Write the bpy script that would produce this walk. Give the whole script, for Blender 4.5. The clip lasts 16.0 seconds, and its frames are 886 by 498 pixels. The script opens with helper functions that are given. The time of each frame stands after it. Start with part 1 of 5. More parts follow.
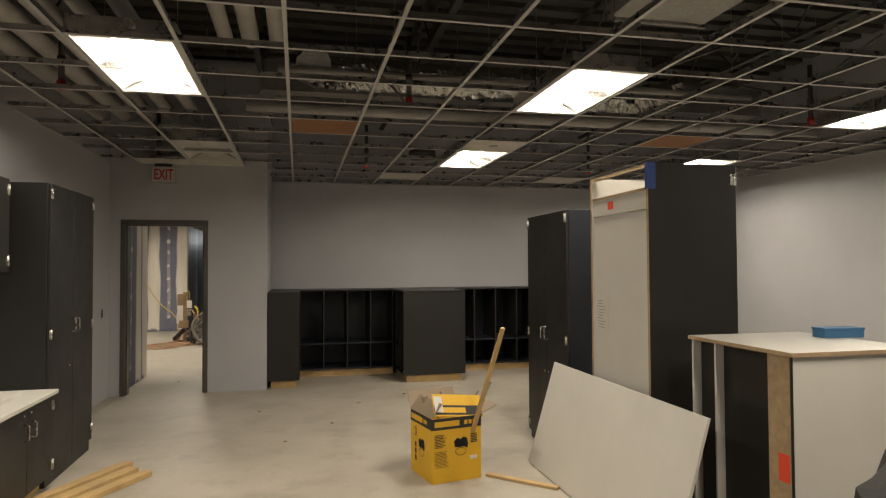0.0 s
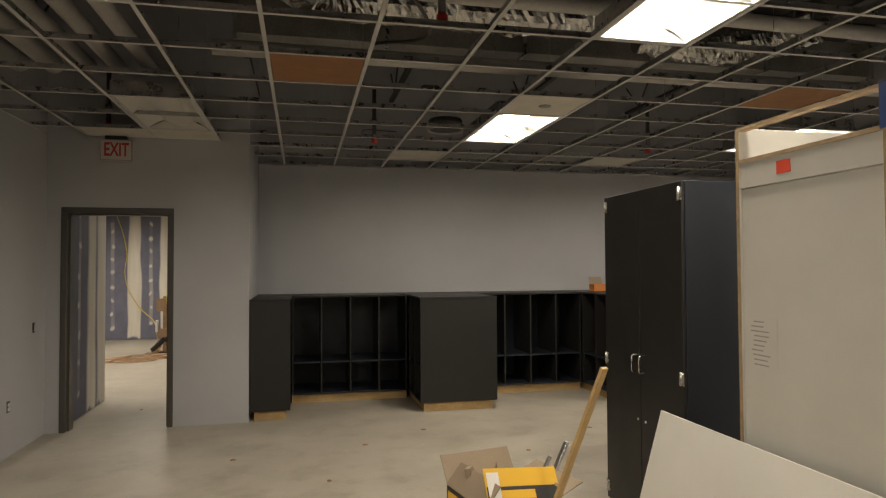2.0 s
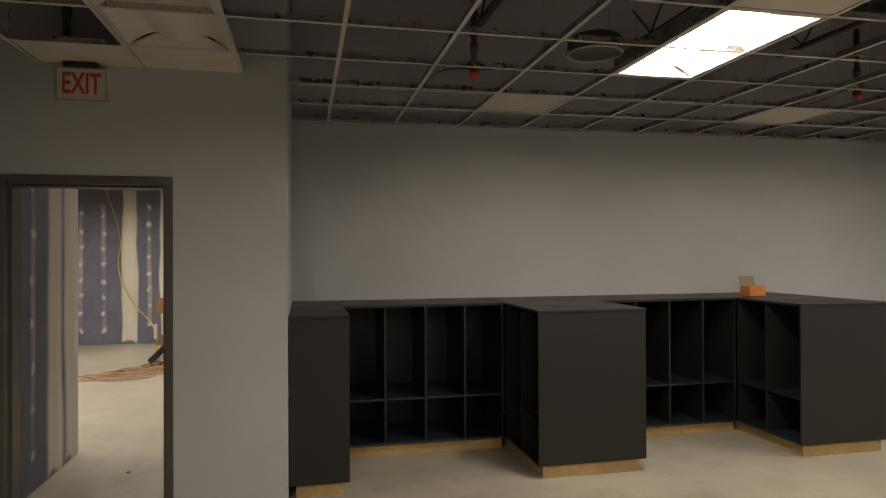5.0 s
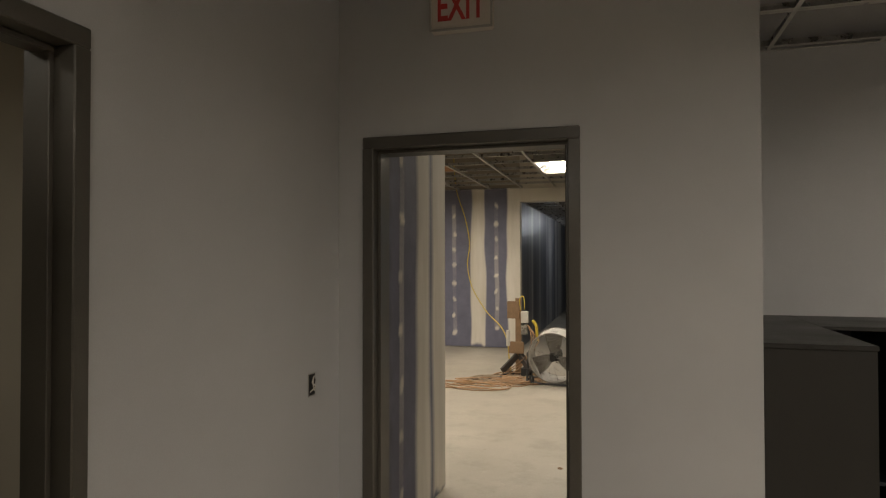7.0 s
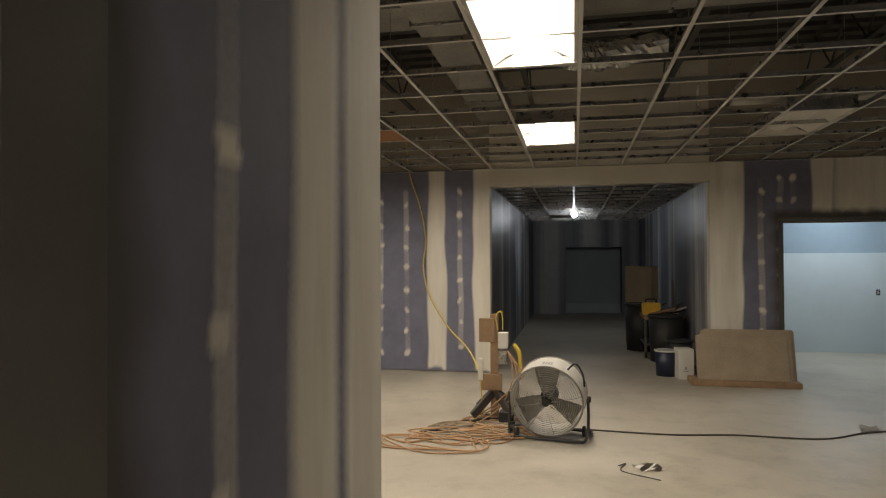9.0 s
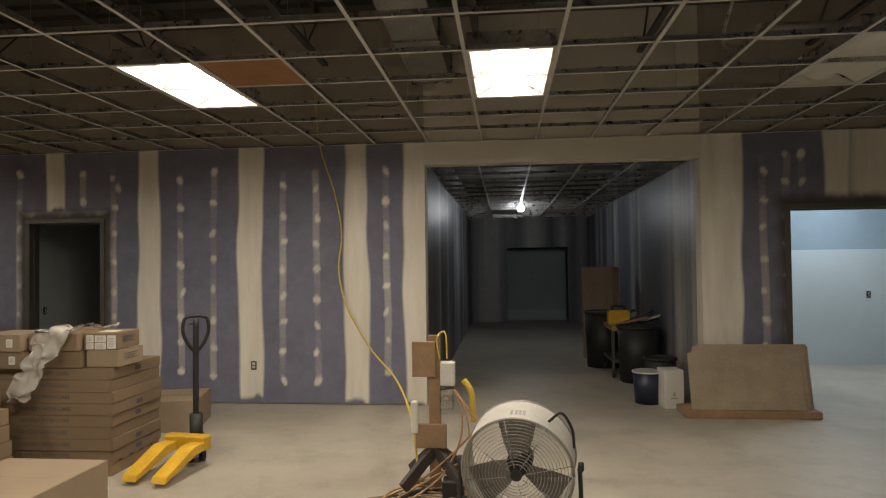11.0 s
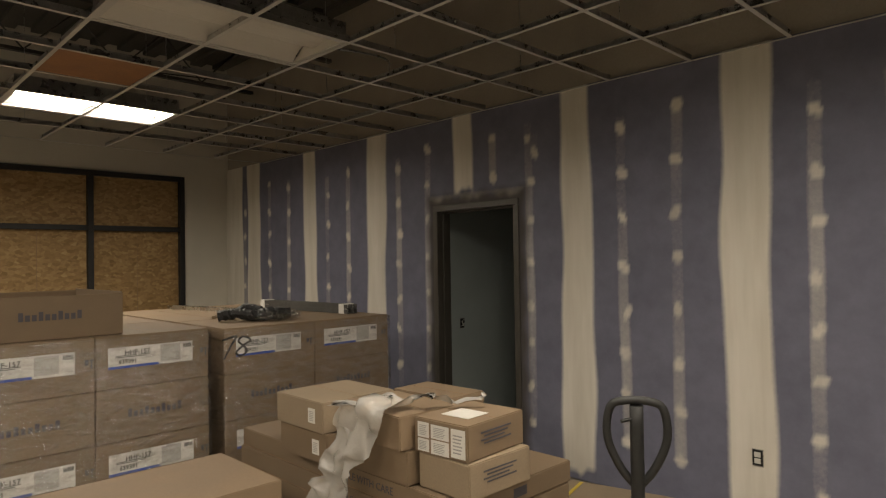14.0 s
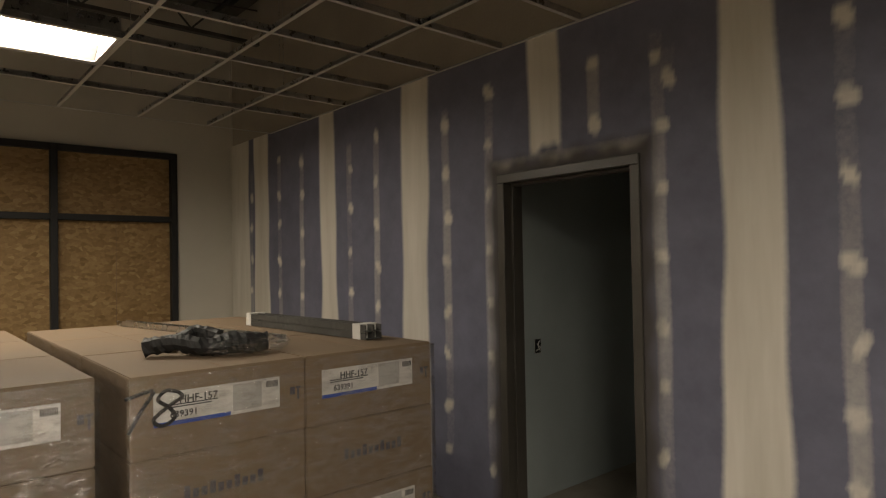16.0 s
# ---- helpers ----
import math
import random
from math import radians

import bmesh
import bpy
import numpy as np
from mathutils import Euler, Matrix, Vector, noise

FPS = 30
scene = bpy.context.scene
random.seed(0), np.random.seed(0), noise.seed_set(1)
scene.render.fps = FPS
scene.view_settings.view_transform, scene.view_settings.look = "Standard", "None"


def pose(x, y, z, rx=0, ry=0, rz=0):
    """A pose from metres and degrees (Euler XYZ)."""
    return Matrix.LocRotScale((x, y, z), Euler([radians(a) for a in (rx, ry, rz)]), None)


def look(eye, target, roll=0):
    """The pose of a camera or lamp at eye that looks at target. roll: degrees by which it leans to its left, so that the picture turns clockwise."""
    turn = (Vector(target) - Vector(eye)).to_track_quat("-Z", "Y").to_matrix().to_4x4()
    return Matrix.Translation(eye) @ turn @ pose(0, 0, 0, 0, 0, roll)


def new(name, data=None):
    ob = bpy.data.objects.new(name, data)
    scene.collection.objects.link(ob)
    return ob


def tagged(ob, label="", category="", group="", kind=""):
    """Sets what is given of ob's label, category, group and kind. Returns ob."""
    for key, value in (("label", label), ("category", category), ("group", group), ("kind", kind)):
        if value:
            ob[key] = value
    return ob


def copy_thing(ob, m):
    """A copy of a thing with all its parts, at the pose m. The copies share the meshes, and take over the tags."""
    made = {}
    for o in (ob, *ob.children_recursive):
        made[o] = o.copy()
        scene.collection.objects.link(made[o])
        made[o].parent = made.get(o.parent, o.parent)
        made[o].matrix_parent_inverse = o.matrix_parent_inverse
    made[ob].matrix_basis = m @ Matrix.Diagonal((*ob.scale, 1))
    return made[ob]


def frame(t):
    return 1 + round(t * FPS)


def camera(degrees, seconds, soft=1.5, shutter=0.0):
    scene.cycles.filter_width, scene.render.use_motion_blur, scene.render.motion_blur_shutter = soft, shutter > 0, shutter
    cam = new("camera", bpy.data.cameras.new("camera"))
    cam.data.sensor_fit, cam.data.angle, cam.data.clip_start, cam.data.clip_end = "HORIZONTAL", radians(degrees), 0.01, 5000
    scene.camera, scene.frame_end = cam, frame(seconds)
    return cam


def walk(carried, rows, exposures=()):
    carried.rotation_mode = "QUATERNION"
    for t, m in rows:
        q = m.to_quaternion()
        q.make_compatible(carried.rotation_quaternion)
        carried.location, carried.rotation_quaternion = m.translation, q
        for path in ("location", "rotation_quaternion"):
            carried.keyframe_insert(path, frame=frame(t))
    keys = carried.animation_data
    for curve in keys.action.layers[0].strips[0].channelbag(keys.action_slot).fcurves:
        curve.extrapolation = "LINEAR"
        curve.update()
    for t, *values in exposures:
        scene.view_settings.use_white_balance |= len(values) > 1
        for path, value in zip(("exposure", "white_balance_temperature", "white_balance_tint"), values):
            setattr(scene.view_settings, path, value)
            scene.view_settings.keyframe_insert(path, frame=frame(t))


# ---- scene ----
cam = camera(69.4, 16.0, soft=1.2)
METRES, EYE, TILT, LEAN, TURN = 15.2, 1.6, 0.0, 0.0, -13.4
PATH = [
    (0, (0.208, -0.106, 1.573), (0.651, 1.844, 1.629), -0.3),
    (0.5, (0.223, 0.273, 1.578), (0.661, 2.224, 1.632), -0.3),
    (1, (0.253, 0.708, 1.58), (0.689, 2.659, 1.634), -0.3),
    (1.5, (0.295, 1.166, 1.579), (0.731, 3.118, 1.634), -0.4),
    (2, (0.346, 1.647, 1.576), (0.778, 3.599, 1.633), -0.3),
    (2.5, (0.362, 2.155, 1.599), (0.798, 4.107, 1.649), -0.5),
    (3, (0.3, 2.636, 1.616), (0.738, 4.588, 1.66), -0.4),
    (3.2, (0.271, 2.818, 1.624), (0.715, 4.767, 1.661), -0.6),
    (5.3, (-0.129, 4.235, 1.679), (0.28, 6.193, 1.686), -0.1),
    (5.5, (-0.169, 4.354, 1.667), (0.05, 6.342, 1.676), -0.2),
    (6, (-0.295, 4.702, 1.638), (-0.369, 6.7, 1.656), -0.2),
    (6.5, (-0.525, 5.142, 1.604), (-0.936, 7.099, 1.635), -0.4),
    (7, (-0.723, 5.64, 1.59), (-1.267, 7.564, 1.625), -0.1),
    (7.5, (-0.898, 6.174, 1.583), (-1.419, 8.104, 1.622), -0.3),
    (8, (-1.053, 6.75, 1.587), (-1.562, 8.684, 1.621), -0.0),
    (8.5, (-1.225, 7.36, 1.59), (-1.739, 9.294, 1.627), -0.1),
    (9, (-1.339, 8.054, 1.625), (-1.742, 10.012, 1.654), -0.3),
    (11.3, (-1.7, 10.398, 1.555), (-1.892, 12.389, 1.598), -0.7),
    (11.5, (-1.737, 10.607, 1.56), (-2.019, 12.587, 1.603), -0.6),
    (12, (-1.841, 11.183, 1.594), (-2.498, 13.072, 1.627), -0.7),
    (12.5, (-2.036, 11.702, 1.627), (-2.862, 13.524, 1.653), -0.7),
    (13, (-2.304, 12.238, 1.633), (-3.328, 13.955, 1.668), -0.8),
    (13.5, (-2.659, 12.702, 1.628), (-3.951, 14.228, 1.665), -0.9),
    (14, (-3.043, 13.078, 1.63), (-4.468, 14.48, 1.666), -0.9),
    (14.5, (-3.425, 13.404, 1.62), (-4.924, 14.727, 1.659), -1.0),
    (15, (-3.79, 13.714, 1.609), (-5.315, 15.008, 1.65), -1.0),
    (15.5, (-4.148, 14.0, 1.607), (-5.669, 15.299, 1.646), -1.0),
    (16, (-4.484, 14.276, 1.601), (-6.001, 15.578, 1.64), -1.0),
]
walk(cam, [(t, look(eye, target, roll)) for t, eye, target, roll in PATH])

# ---- light ----
world = bpy.data.worlds.new("world")
scene.world = world
world.use_nodes = True
world.node_tree.nodes["Background"].inputs[0].default_value = (0.02, 0.022, 0.025, 1)
world.node_tree.nodes["Background"].inputs[1].default_value = 0.3
LAMP = 60.0
HALL_LAMP = 190.0
ROOM_LAMP = 62.0
CEIL = 2.88


# ---- materials ----
def nodes_of(name):
    m = bpy.data.materials.new(name)
    m.use_nodes = True
    nt = m.node_tree
    return m, nt, nt.nodes["Principled BSDF"]


def noise_node(nt, scale, detail=4.0, rough=0.6, stretch=None):
    tc = nt.nodes.new("ShaderNodeTexCoord")
    n = nt.nodes.new("ShaderNodeTexNoise")
    n.inputs["Scale"].default_value = scale
    n.inputs["Detail"].default_value = detail
    n.inputs["Roughness"].default_value = rough
    if stretch:
        mp = nt.nodes.new("ShaderNodeMapping")
        mp.inputs["Scale"].default_value = stretch
        nt.links.new(tc.outputs["Object"], mp.inputs["Vector"])
        nt.links.new(mp.outputs["Vector"], n.inputs["Vector"])
    else:
        nt.links.new(tc.outputs["Object"], n.inputs["Vector"])
    return n


def ramp(nt, src, stops):
    r = nt.nodes.new("ShaderNodeValToRGB")
    el = r.color_ramp.elements
    while len(el) < len(stops):
        el.new(0.5)
    for e, (p, c) in zip(el, stops):
        e.position = p
        e.color = (*c, 1) if len(c) == 3 else c
    nt.links.new(src, r.inputs["Fac"])
    return r


def mixc(nt, fac, a, b, mode="MIX"):
    n = nt.nodes.new("ShaderNodeMix")
    n.data_type = "RGBA"
    n.blend_type = mode
    for sock, v in ((n.inputs[0], fac), (n.inputs[6], a), (n.inputs[7], b)):
        if isinstance(v, (int, float)):
            sock.default_value = v
        elif isinstance(v, tuple):
            sock.default_value = (*v, 1)
        else:
            nt.links.new(v, sock)
    return n.outputs[2]


def bump(nt, p, src, strength, dist=0.01):
    b = nt.nodes.new("ShaderNodeBump")
    b.inputs["Strength"].default_value = strength
    b.inputs["Distance"].default_value = dist
    nt.links.new(src, b.inputs["Height"])
    nt.links.new(b.outputs["Normal"], p.inputs["Normal"])


def mat(name, col, rough=0.6, metal=0.0, var=0.15, scale=3.0, grain=60.0, bumpy=0.1, stretch=None, col2=None, spec=0.5, rnd=0.0):
    """Base colour with broad and fine variation, uneven gloss and a little relief."""
    m, nt, p = nodes_of(name)
    big = noise_node(nt, scale, 5, 0.6)
    fine = noise_node(nt, grain, 3, 0.6, stretch)
    dark = col2 or tuple(c * (1 - var) for c in col)
    lite = tuple(min(1, c * (1 + var * 0.5)) for c in col)
    r = ramp(nt, big.outputs["Fac"], [(0.3, dark), (0.7, lite)])
    f = ramp(nt, fine.outputs["Fac"], [(0.25, (1 - var,) * 3), (0.75, (1, 1, 1))])
    out = mixc(nt, 1.0, r.outputs["Color"], f.outputs["Color"], "MULTIPLY")
    if rnd:
        oi = nt.nodes.new("ShaderNodeObjectInfo")
        rr = ramp(nt, oi.outputs["Random"], [(0, (1 - rnd,) * 3), (1, (1, 1, 1))])
        out = mixc(nt, 1.0, out, rr.outputs["Color"], "MULTIPLY")
    nt.links.new(out, p.inputs["Base Color"])
    rr = ramp(nt, big.outputs["Fac"], [(0.2, (max(0, rough - 0.1),) * 3), (0.8, (min(1, rough + 0.1),) * 3)])
    nt.links.new(rr.outputs["Color"], p.inputs["Roughness"])
    p.inputs["Metallic"].default_value = metal
    p.inputs["Specular IOR Level"].default_value = spec
    if bumpy:
        bump(nt, p, fine.outputs["Fac"], bumpy, 0.004)
    return m


def glow(name, col, strength):
    m, nt, p = nodes_of(name)
    p.inputs["Base Color"].default_value = (0.9, 0.9, 0.9, 1)
    p.inputs["Emission Color"].default_value = (*col, 1)
    p.inputs["Emission Strength"].default_value = strength
    return m


def concrete():
    m, nt, p = nodes_of("concrete_slab")
    a = noise_node(nt, 0.5, 6, 0.62)
    b = noise_node(nt, 2.6, 8, 0.68)
    c = noise_node(nt, 70, 3, 0.6)
    d = noise_node(nt, 9, 6, 0.7)
    base = ramp(nt, a.outputs["Fac"], [(0.3, (0.33, 0.297, 0.246)), (0.52, (0.42, 0.384, 0.323)), (0.72, (0.505, 0.468, 0.402))])
    mid = ramp(nt, b.outputs["Fac"], [(0.3, (0.68, 0.66, 0.62)), (0.5, (0.95, 0.94, 0.92)), (0.7, (1, 1, 1))])
    out = mixc(nt, 1.0, base.outputs["Color"], mid.outputs["Color"], "MULTIPLY")
    spot = ramp(nt, d.outputs["Fac"], [(0.26, (0.72, 0.7, 0.66)), (0.36, (1, 1, 1))])
    out = mixc(nt, 0.8, out, spot.outputs["Color"], "MULTIPLY")
    dust = ramp(nt, d.outputs["Fac"], [(0.62, (0, 0, 0)), (0.78, (0.35, 0.35, 0.35))])
    out = mixc(nt, dust.outputs["Color"], out, (0.62, 0.6, 0.55))
    fine = ramp(nt, c.outputs["Fac"], [(0.3, (0.9, 0.9, 0.9)), (0.7, (1, 1, 1))])
    out = mixc(nt, 1.0, out, fine.outputs["Color"], "MULTIPLY")
    nt.links.new(out, p.inputs["Base Color"])
    rr = ramp(nt, b.outputs["Fac"], [(0.3, (0.38,) * 3), (0.7, (0.62,) * 3)])
    nt.links.new(rr.outputs["Color"], p.inputs["Roughness"])
    bump(nt, p, b.outputs["Fac"], 0.12, 0.01)
    return m


def drywall():
    """Purple board, bands of joint compound and overspray from the attributes mud and spray."""
    m, nt, p = nodes_of("purple_drywall")
    at = nt.nodes.new("ShaderNodeAttribute")
    at.attribute_name = "mud"
    sp = nt.nodes.new("ShaderNodeAttribute")
    sp.attribute_name = "spray"
    n = noise_node(nt, 5, 5, 0.65)
    f = noise_node(nt, 45, 4, 0.6)
    st = noise_node(nt, 6, 4, 0.6, (1, 1, 0.12))
    purple = ramp(nt, n.outputs["Fac"], [(0.3, (0.128, 0.131, 0.182)), (0.7, (0.168, 0.170, 0.232))])
    mud = ramp(nt, st.outputs["Fac"], [(0.3, (0.57, 0.53, 0.455)), (0.7, (0.72, 0.68, 0.61))])
    add = nt.nodes.new("ShaderNodeMath")
    add.operation = "MULTIPLY_ADD"
    nt.links.new(f.outputs["Fac"], add.inputs[0])
    add.inputs[1].default_value = 0.25
    add.inputs[2].default_value = -0.125
    s = nt.nodes.new("ShaderNodeMath")
    s.operation = "ADD"
    nt.links.new(at.outputs["Fac"], s.inputs[0])
    nt.links.new(add.outputs[0], s.inputs[1])
    k = ramp(nt, s.outputs[0], [(0.08, (0, 0, 0)), (0.92, (1, 1, 1))])
    out = mixc(nt, k.outputs["Color"], purple.outputs["Color"], mud.outputs["Color"])
    ks = ramp(nt, sp.outputs["Fac"], [(0.05, (0, 0, 0)), (1.0, (0.92, 0.92, 0.92))])
    out = mixc(nt, ks.outputs["Color"], out, (0.06, 0.052, 0.045))
    nt.links.new(out, p.inputs["Base Color"])
    p.inputs["Roughness"].default_value = 0.8
    bump(nt, p, s.outputs[0], 0.25, 0.004)
    return m


def osb():
    m, nt, p = nodes_of("oriented_strand_board")
    tc = nt.nodes.new("ShaderNodeTexCoord")
    mp = nt.nodes.new("ShaderNodeMapping")
    mp.inputs["Scale"].default_value = (1, 20, 34)
    nt.links.new(tc.outputs["Object"], mp.inputs["Vector"])
    wob = noise_node(nt, 6, 3, 0.6)
    add = mixc(nt, 0.5, mp.outputs["Vector"], wob.outputs["Color"], "ADD")
    v = nt.nodes.new("ShaderNodeTexVoronoi")
    v.inputs["Scale"].default_value = 1.0
    nt.links.new(add, v.inputs["Vector"])
    c = ramp(nt, v.outputs["Color"], [(0.0, (0.24, 0.145, 0.055)), (0.4, (0.33, 0.205, 0.085)), (0.75, (0.40, 0.26, 0.115)), (1.0, (0.5, 0.35, 0.17))])
    n = noise_node(nt, 30, 4, 0.6)
    g = ramp(nt, n.outputs["Fac"], [(0.3, (0.8, 0.78, 0.74)), (0.7, (1, 1, 1))])
    out = mixc(nt, 1.0, c.outputs["Color"], g.outputs["Color"], "MULTIPLY")
    nt.links.new(out, p.inputs["Base Color"])
    p.inputs["Roughness"].default_value = 0.7
    bump(nt, p, v.outputs["Distance"], 0.3, 0.003)
    return m


def film():
    m, nt, p = nodes_of("stretch_wrap_film")
    nt.nodes.remove(p)
    tr = nt.nodes.new("ShaderNodeBsdfTransparent")
    gl = nt.nodes.new("ShaderNodeBsdfGlossy")
    gl.inputs["Roughness"].default_value = 0.13
    n = noise_node(nt, 9, 5, 0.7, (1, 1, 3))
    f = ramp(nt, n.outputs["Fac"], [(0.4, (0.03, 0.03, 0.03)), (0.68, (0.6, 0.6, 0.6))])
    mx = nt.nodes.new("ShaderNodeMixShader")
    b = nt.nodes.new("ShaderNodeBump")
    b.inputs["Strength"].default_value = 0.8
    b.inputs["Distance"].default_value = 0.02
    nt.links.new(n.outputs["Fac"], b.inputs["Height"])
    nt.links.new(b.outputs["Normal"], gl.inputs["Normal"])
    nt.links.new(f.outputs["Color"], mx.inputs[0])
    nt.links.new(tr.outputs[0], mx.inputs[1])
    nt.links.new(gl.outputs[0], mx.inputs[2])
    nt.links.new(mx.outputs[0], nt.nodes["Material Output"].inputs["Surface"])
    return m


def plastic_sheet():
    m, nt, p = nodes_of("crumpled_plastic_bag")
    n = noise_node(nt, 14, 4, 0.65)
    p.inputs["Base Color"].default_value = (0.86, 0.84, 0.80, 1)
    p.inputs["Roughness"].default_value = 0.2
    p.inputs["Transmission Weight"].default_value = 0.6
    p.inputs["Subsurface Weight"].default_value = 0.0
    bump(nt, p, n.outputs["Fac"], 0.5, 0.01)
    return m


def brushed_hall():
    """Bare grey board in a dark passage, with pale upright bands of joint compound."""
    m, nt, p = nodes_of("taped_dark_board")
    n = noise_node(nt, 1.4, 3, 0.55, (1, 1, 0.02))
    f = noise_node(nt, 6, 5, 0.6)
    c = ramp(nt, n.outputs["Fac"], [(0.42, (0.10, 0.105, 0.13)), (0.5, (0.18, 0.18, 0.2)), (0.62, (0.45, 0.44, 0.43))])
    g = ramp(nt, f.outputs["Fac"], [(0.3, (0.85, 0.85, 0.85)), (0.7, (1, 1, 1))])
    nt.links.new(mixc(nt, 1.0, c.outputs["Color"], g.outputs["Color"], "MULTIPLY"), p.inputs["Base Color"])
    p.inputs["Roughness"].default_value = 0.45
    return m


M_CONC = concrete()
M_DRY = drywall()
M_OSB = osb()
M_FILM = film()
M_BAG = plastic_sheet()
M_HALL = brushed_hall()
M_WALL = mat("grey_wall_paint", (0.44, 0.44, 0.455), 0.55, var=0.07, scale=1.2, grain=220, bumpy=0.12)
M_WALLP = mat("primed_white_wall", (0.62, 0.58, 0.50), 0.7, var=0.06, scale=1.5, grain=160, bumpy=0.06)
M_PALE = mat("pale_blue_grey_board", (0.50, 0.55, 0.57), 0.7, var=0.08, scale=1.2, grain=120, bumpy=0.05)
M_PALE2 = mat("unpainted_blue_board", (0.27, 0.34, 0.40), 0.7, var=0.12, scale=1.5, grain=120, bumpy=0.05)
M_GREEN = mat("green_grey_primed_wall", (0.40, 0.45, 0.45), 0.7, var=0.1, scale=1.5, grain=120, bumpy=0.05)
M_FRAME = mat("brown_grey_frame_enamel", (0.075, 0.068, 0.058), 0.38, var=0.12, scale=5, grain=160, bumpy=0.04)
M_BLACK = mat("black_laminate", (0.014, 0.0132, 0.0122), 0.42, var=0.25, scale=2.5, grain=300, bumpy=0.08, col2=(0.02, 0.019, 0.018), spec=0.4)
M_BLACKIN = mat("navy_black_laminate", (0.014, 0.018, 0.028), 0.45, var=0.2, scale=3, grain=240, bumpy=0.05)
M_WHITEM = mat("white_melamine", (0.62, 0.60, 0.55), 0.4, var=0.06, scale=2, grain=180, bumpy=0.03)
M_EDGE = mat("particle_board_edge", (0.42, 0.30, 0.17), 0.8, var=0.25, scale=20, grain=300, bumpy=0.3)
M_CHROME = mat("satin_nickel", (0.62, 0.61, 0.58), 0.28, 1.0, var=0.08, scale=10, grain=200, bumpy=0.02)
M_STEEL = mat("galvanised_steel", (0.50, 0.49, 0.47), 0.3, 0.9, var=0.25, scale=14, grain=90, bumpy=0.08)
M_TEE = mat("white_enamel_tee", (0.50, 0.49, 0.46), 0.45, var=0.06, scale=4, grain=120, bumpy=0.0)
M_PINE = mat("pine_board", (0.55, 0.37, 0.16), 0.6, var=0.25, scale=4, grain=26, bumpy=0.15, stretch=(1, 9, 9))
M_OLDWOOD = mat("worn_lumber", (0.33, 0.21, 0.12), 0.75, var=0.3, scale=5, grain=24, bumpy=0.25, stretch=(9, 9, 1))
M_KRAFT = mat("corrugated_kraft", (0.232, 0.164, 0.102), 0.72, var=0.12, scale=2.5, grain=120, bumpy=0.08, stretch=(1, 1, 8), rnd=0.14)
M_KRAFT2 = mat("faded_kraft", (0.31, 0.237, 0.16), 0.72, var=0.12, scale=3, grain=120, bumpy=0.08, rnd=0.1)
M_TILE = mat("brown_tile_back", (0.30, 0.145, 0.06), 0.85, var=0.2, scale=6, grain=80, bumpy=0.2)
M_TILEW = mat("white_ceiling_tile", (0.62, 0.58, 0.50), 0.85, var=0.1, scale=6, grain=90, bumpy=0.3)
M_DARK = mat("dark_deck_steel", (0.088, 0.085, 0.078), 0.6, 0.0, var=0.4, scale=3, grain=40, bumpy=0.1)
M_DUCT = mat("dusty_duct_steel", (0.36, 0.35, 0.32), 0.5, 0.4, var=0.3, scale=3, grain=40, bumpy=0.1)
M_FOIL = mat("aluminium_foil_jacket", (0.62, 0.61, 0.58), 0.2, 1.0, var=0.2, scale=20, grain=28, bumpy=1.0)
M_PIPE = mat("white_pipe_jacket", (0.50, 0.48, 0.44), 0.6, var=0.15, scale=5, grain=60, bumpy=0.1)
M_RED = mat("red_plastic_cap", (0.45, 0.03, 0.02), 0.5, var=0.1)
M_TAG = mat("orange_red_sticker", (0.75, 0.07, 0.03), 0.6, var=0.06)
M_BLUE = mat("blue_board", (0.05, 0.16, 0.32), 0.6, var=0.15)
M_TAPE = mat("dark_blue_tape", (0.02, 0.05, 0.2), 0.5, var=0.1)
M_PAPER = mat("white_paper_label", (0.66, 0.64, 0.60), 0.6, var=0.05, scale=8, grain=80, bumpy=0.02)
M_INK = mat("black_ink", (0.02, 0.02, 0.02), 0.6, var=0.1)
M_INKF = mat("faded_blue_ink", (0.09, 0.085, 0.10), 0.7, var=0.2, grain=40)
M_GREYINK = mat("grey_print", (0.35, 0.34, 0.33), 0.7, var=0.1)
M_BLUEINK = mat("blue_label_stripe", (0.04, 0.09, 0.4), 0.6, var=0.05)
M_YELLOW = mat("yellow_carton_print", (0.72, 0.42, 0.02), 0.55, var=0.08, scale=3, grain=120, bumpy=0.04)
M_JACK = mat("yellow_enamel", (0.68, 0.40, 0.03), 0.4, var=0.2, scale=6, grain=50, bumpy=0.08)
M_RUBBER = mat("black_rubber", (0.02, 0.02, 0.02), 0.6, var=0.3, grain=80)
M_CORDY = mat("yellow_cord", (0.65, 0.48, 0.06), 0.5, var=0.1)
M_CORDB = mat("tan_cord", (0.42, 0.25, 0.13), 0.55, var=0.2)
M_CORDD = mat("dark_cord", (0.06, 0.05, 0.045), 0.55, var=0.2)
M_FANW = mat("white_fan_drum", (0.60, 0.58, 0.54), 0.4, var=0.15, scale=6, grain=50, bumpy=0.05)
M_FAND = mat("grey_fan_blade", (0.30, 0.28, 0.25), 0.5, 0.3, var=0.2)
M_GYP = mat("brown_gypsum_edge", (0.35, 0.28, 0.20), 0.8, var=0.2, scale=4, grain=50, bumpy=0.15)
M_OUTW = mat("white_plastic", (0.6, 0.58, 0.53), 0.4, var=0.05)
M_LENS = glow("lit_lamp_diffuser", (1.0, 0.89, 0.73), LAMP)
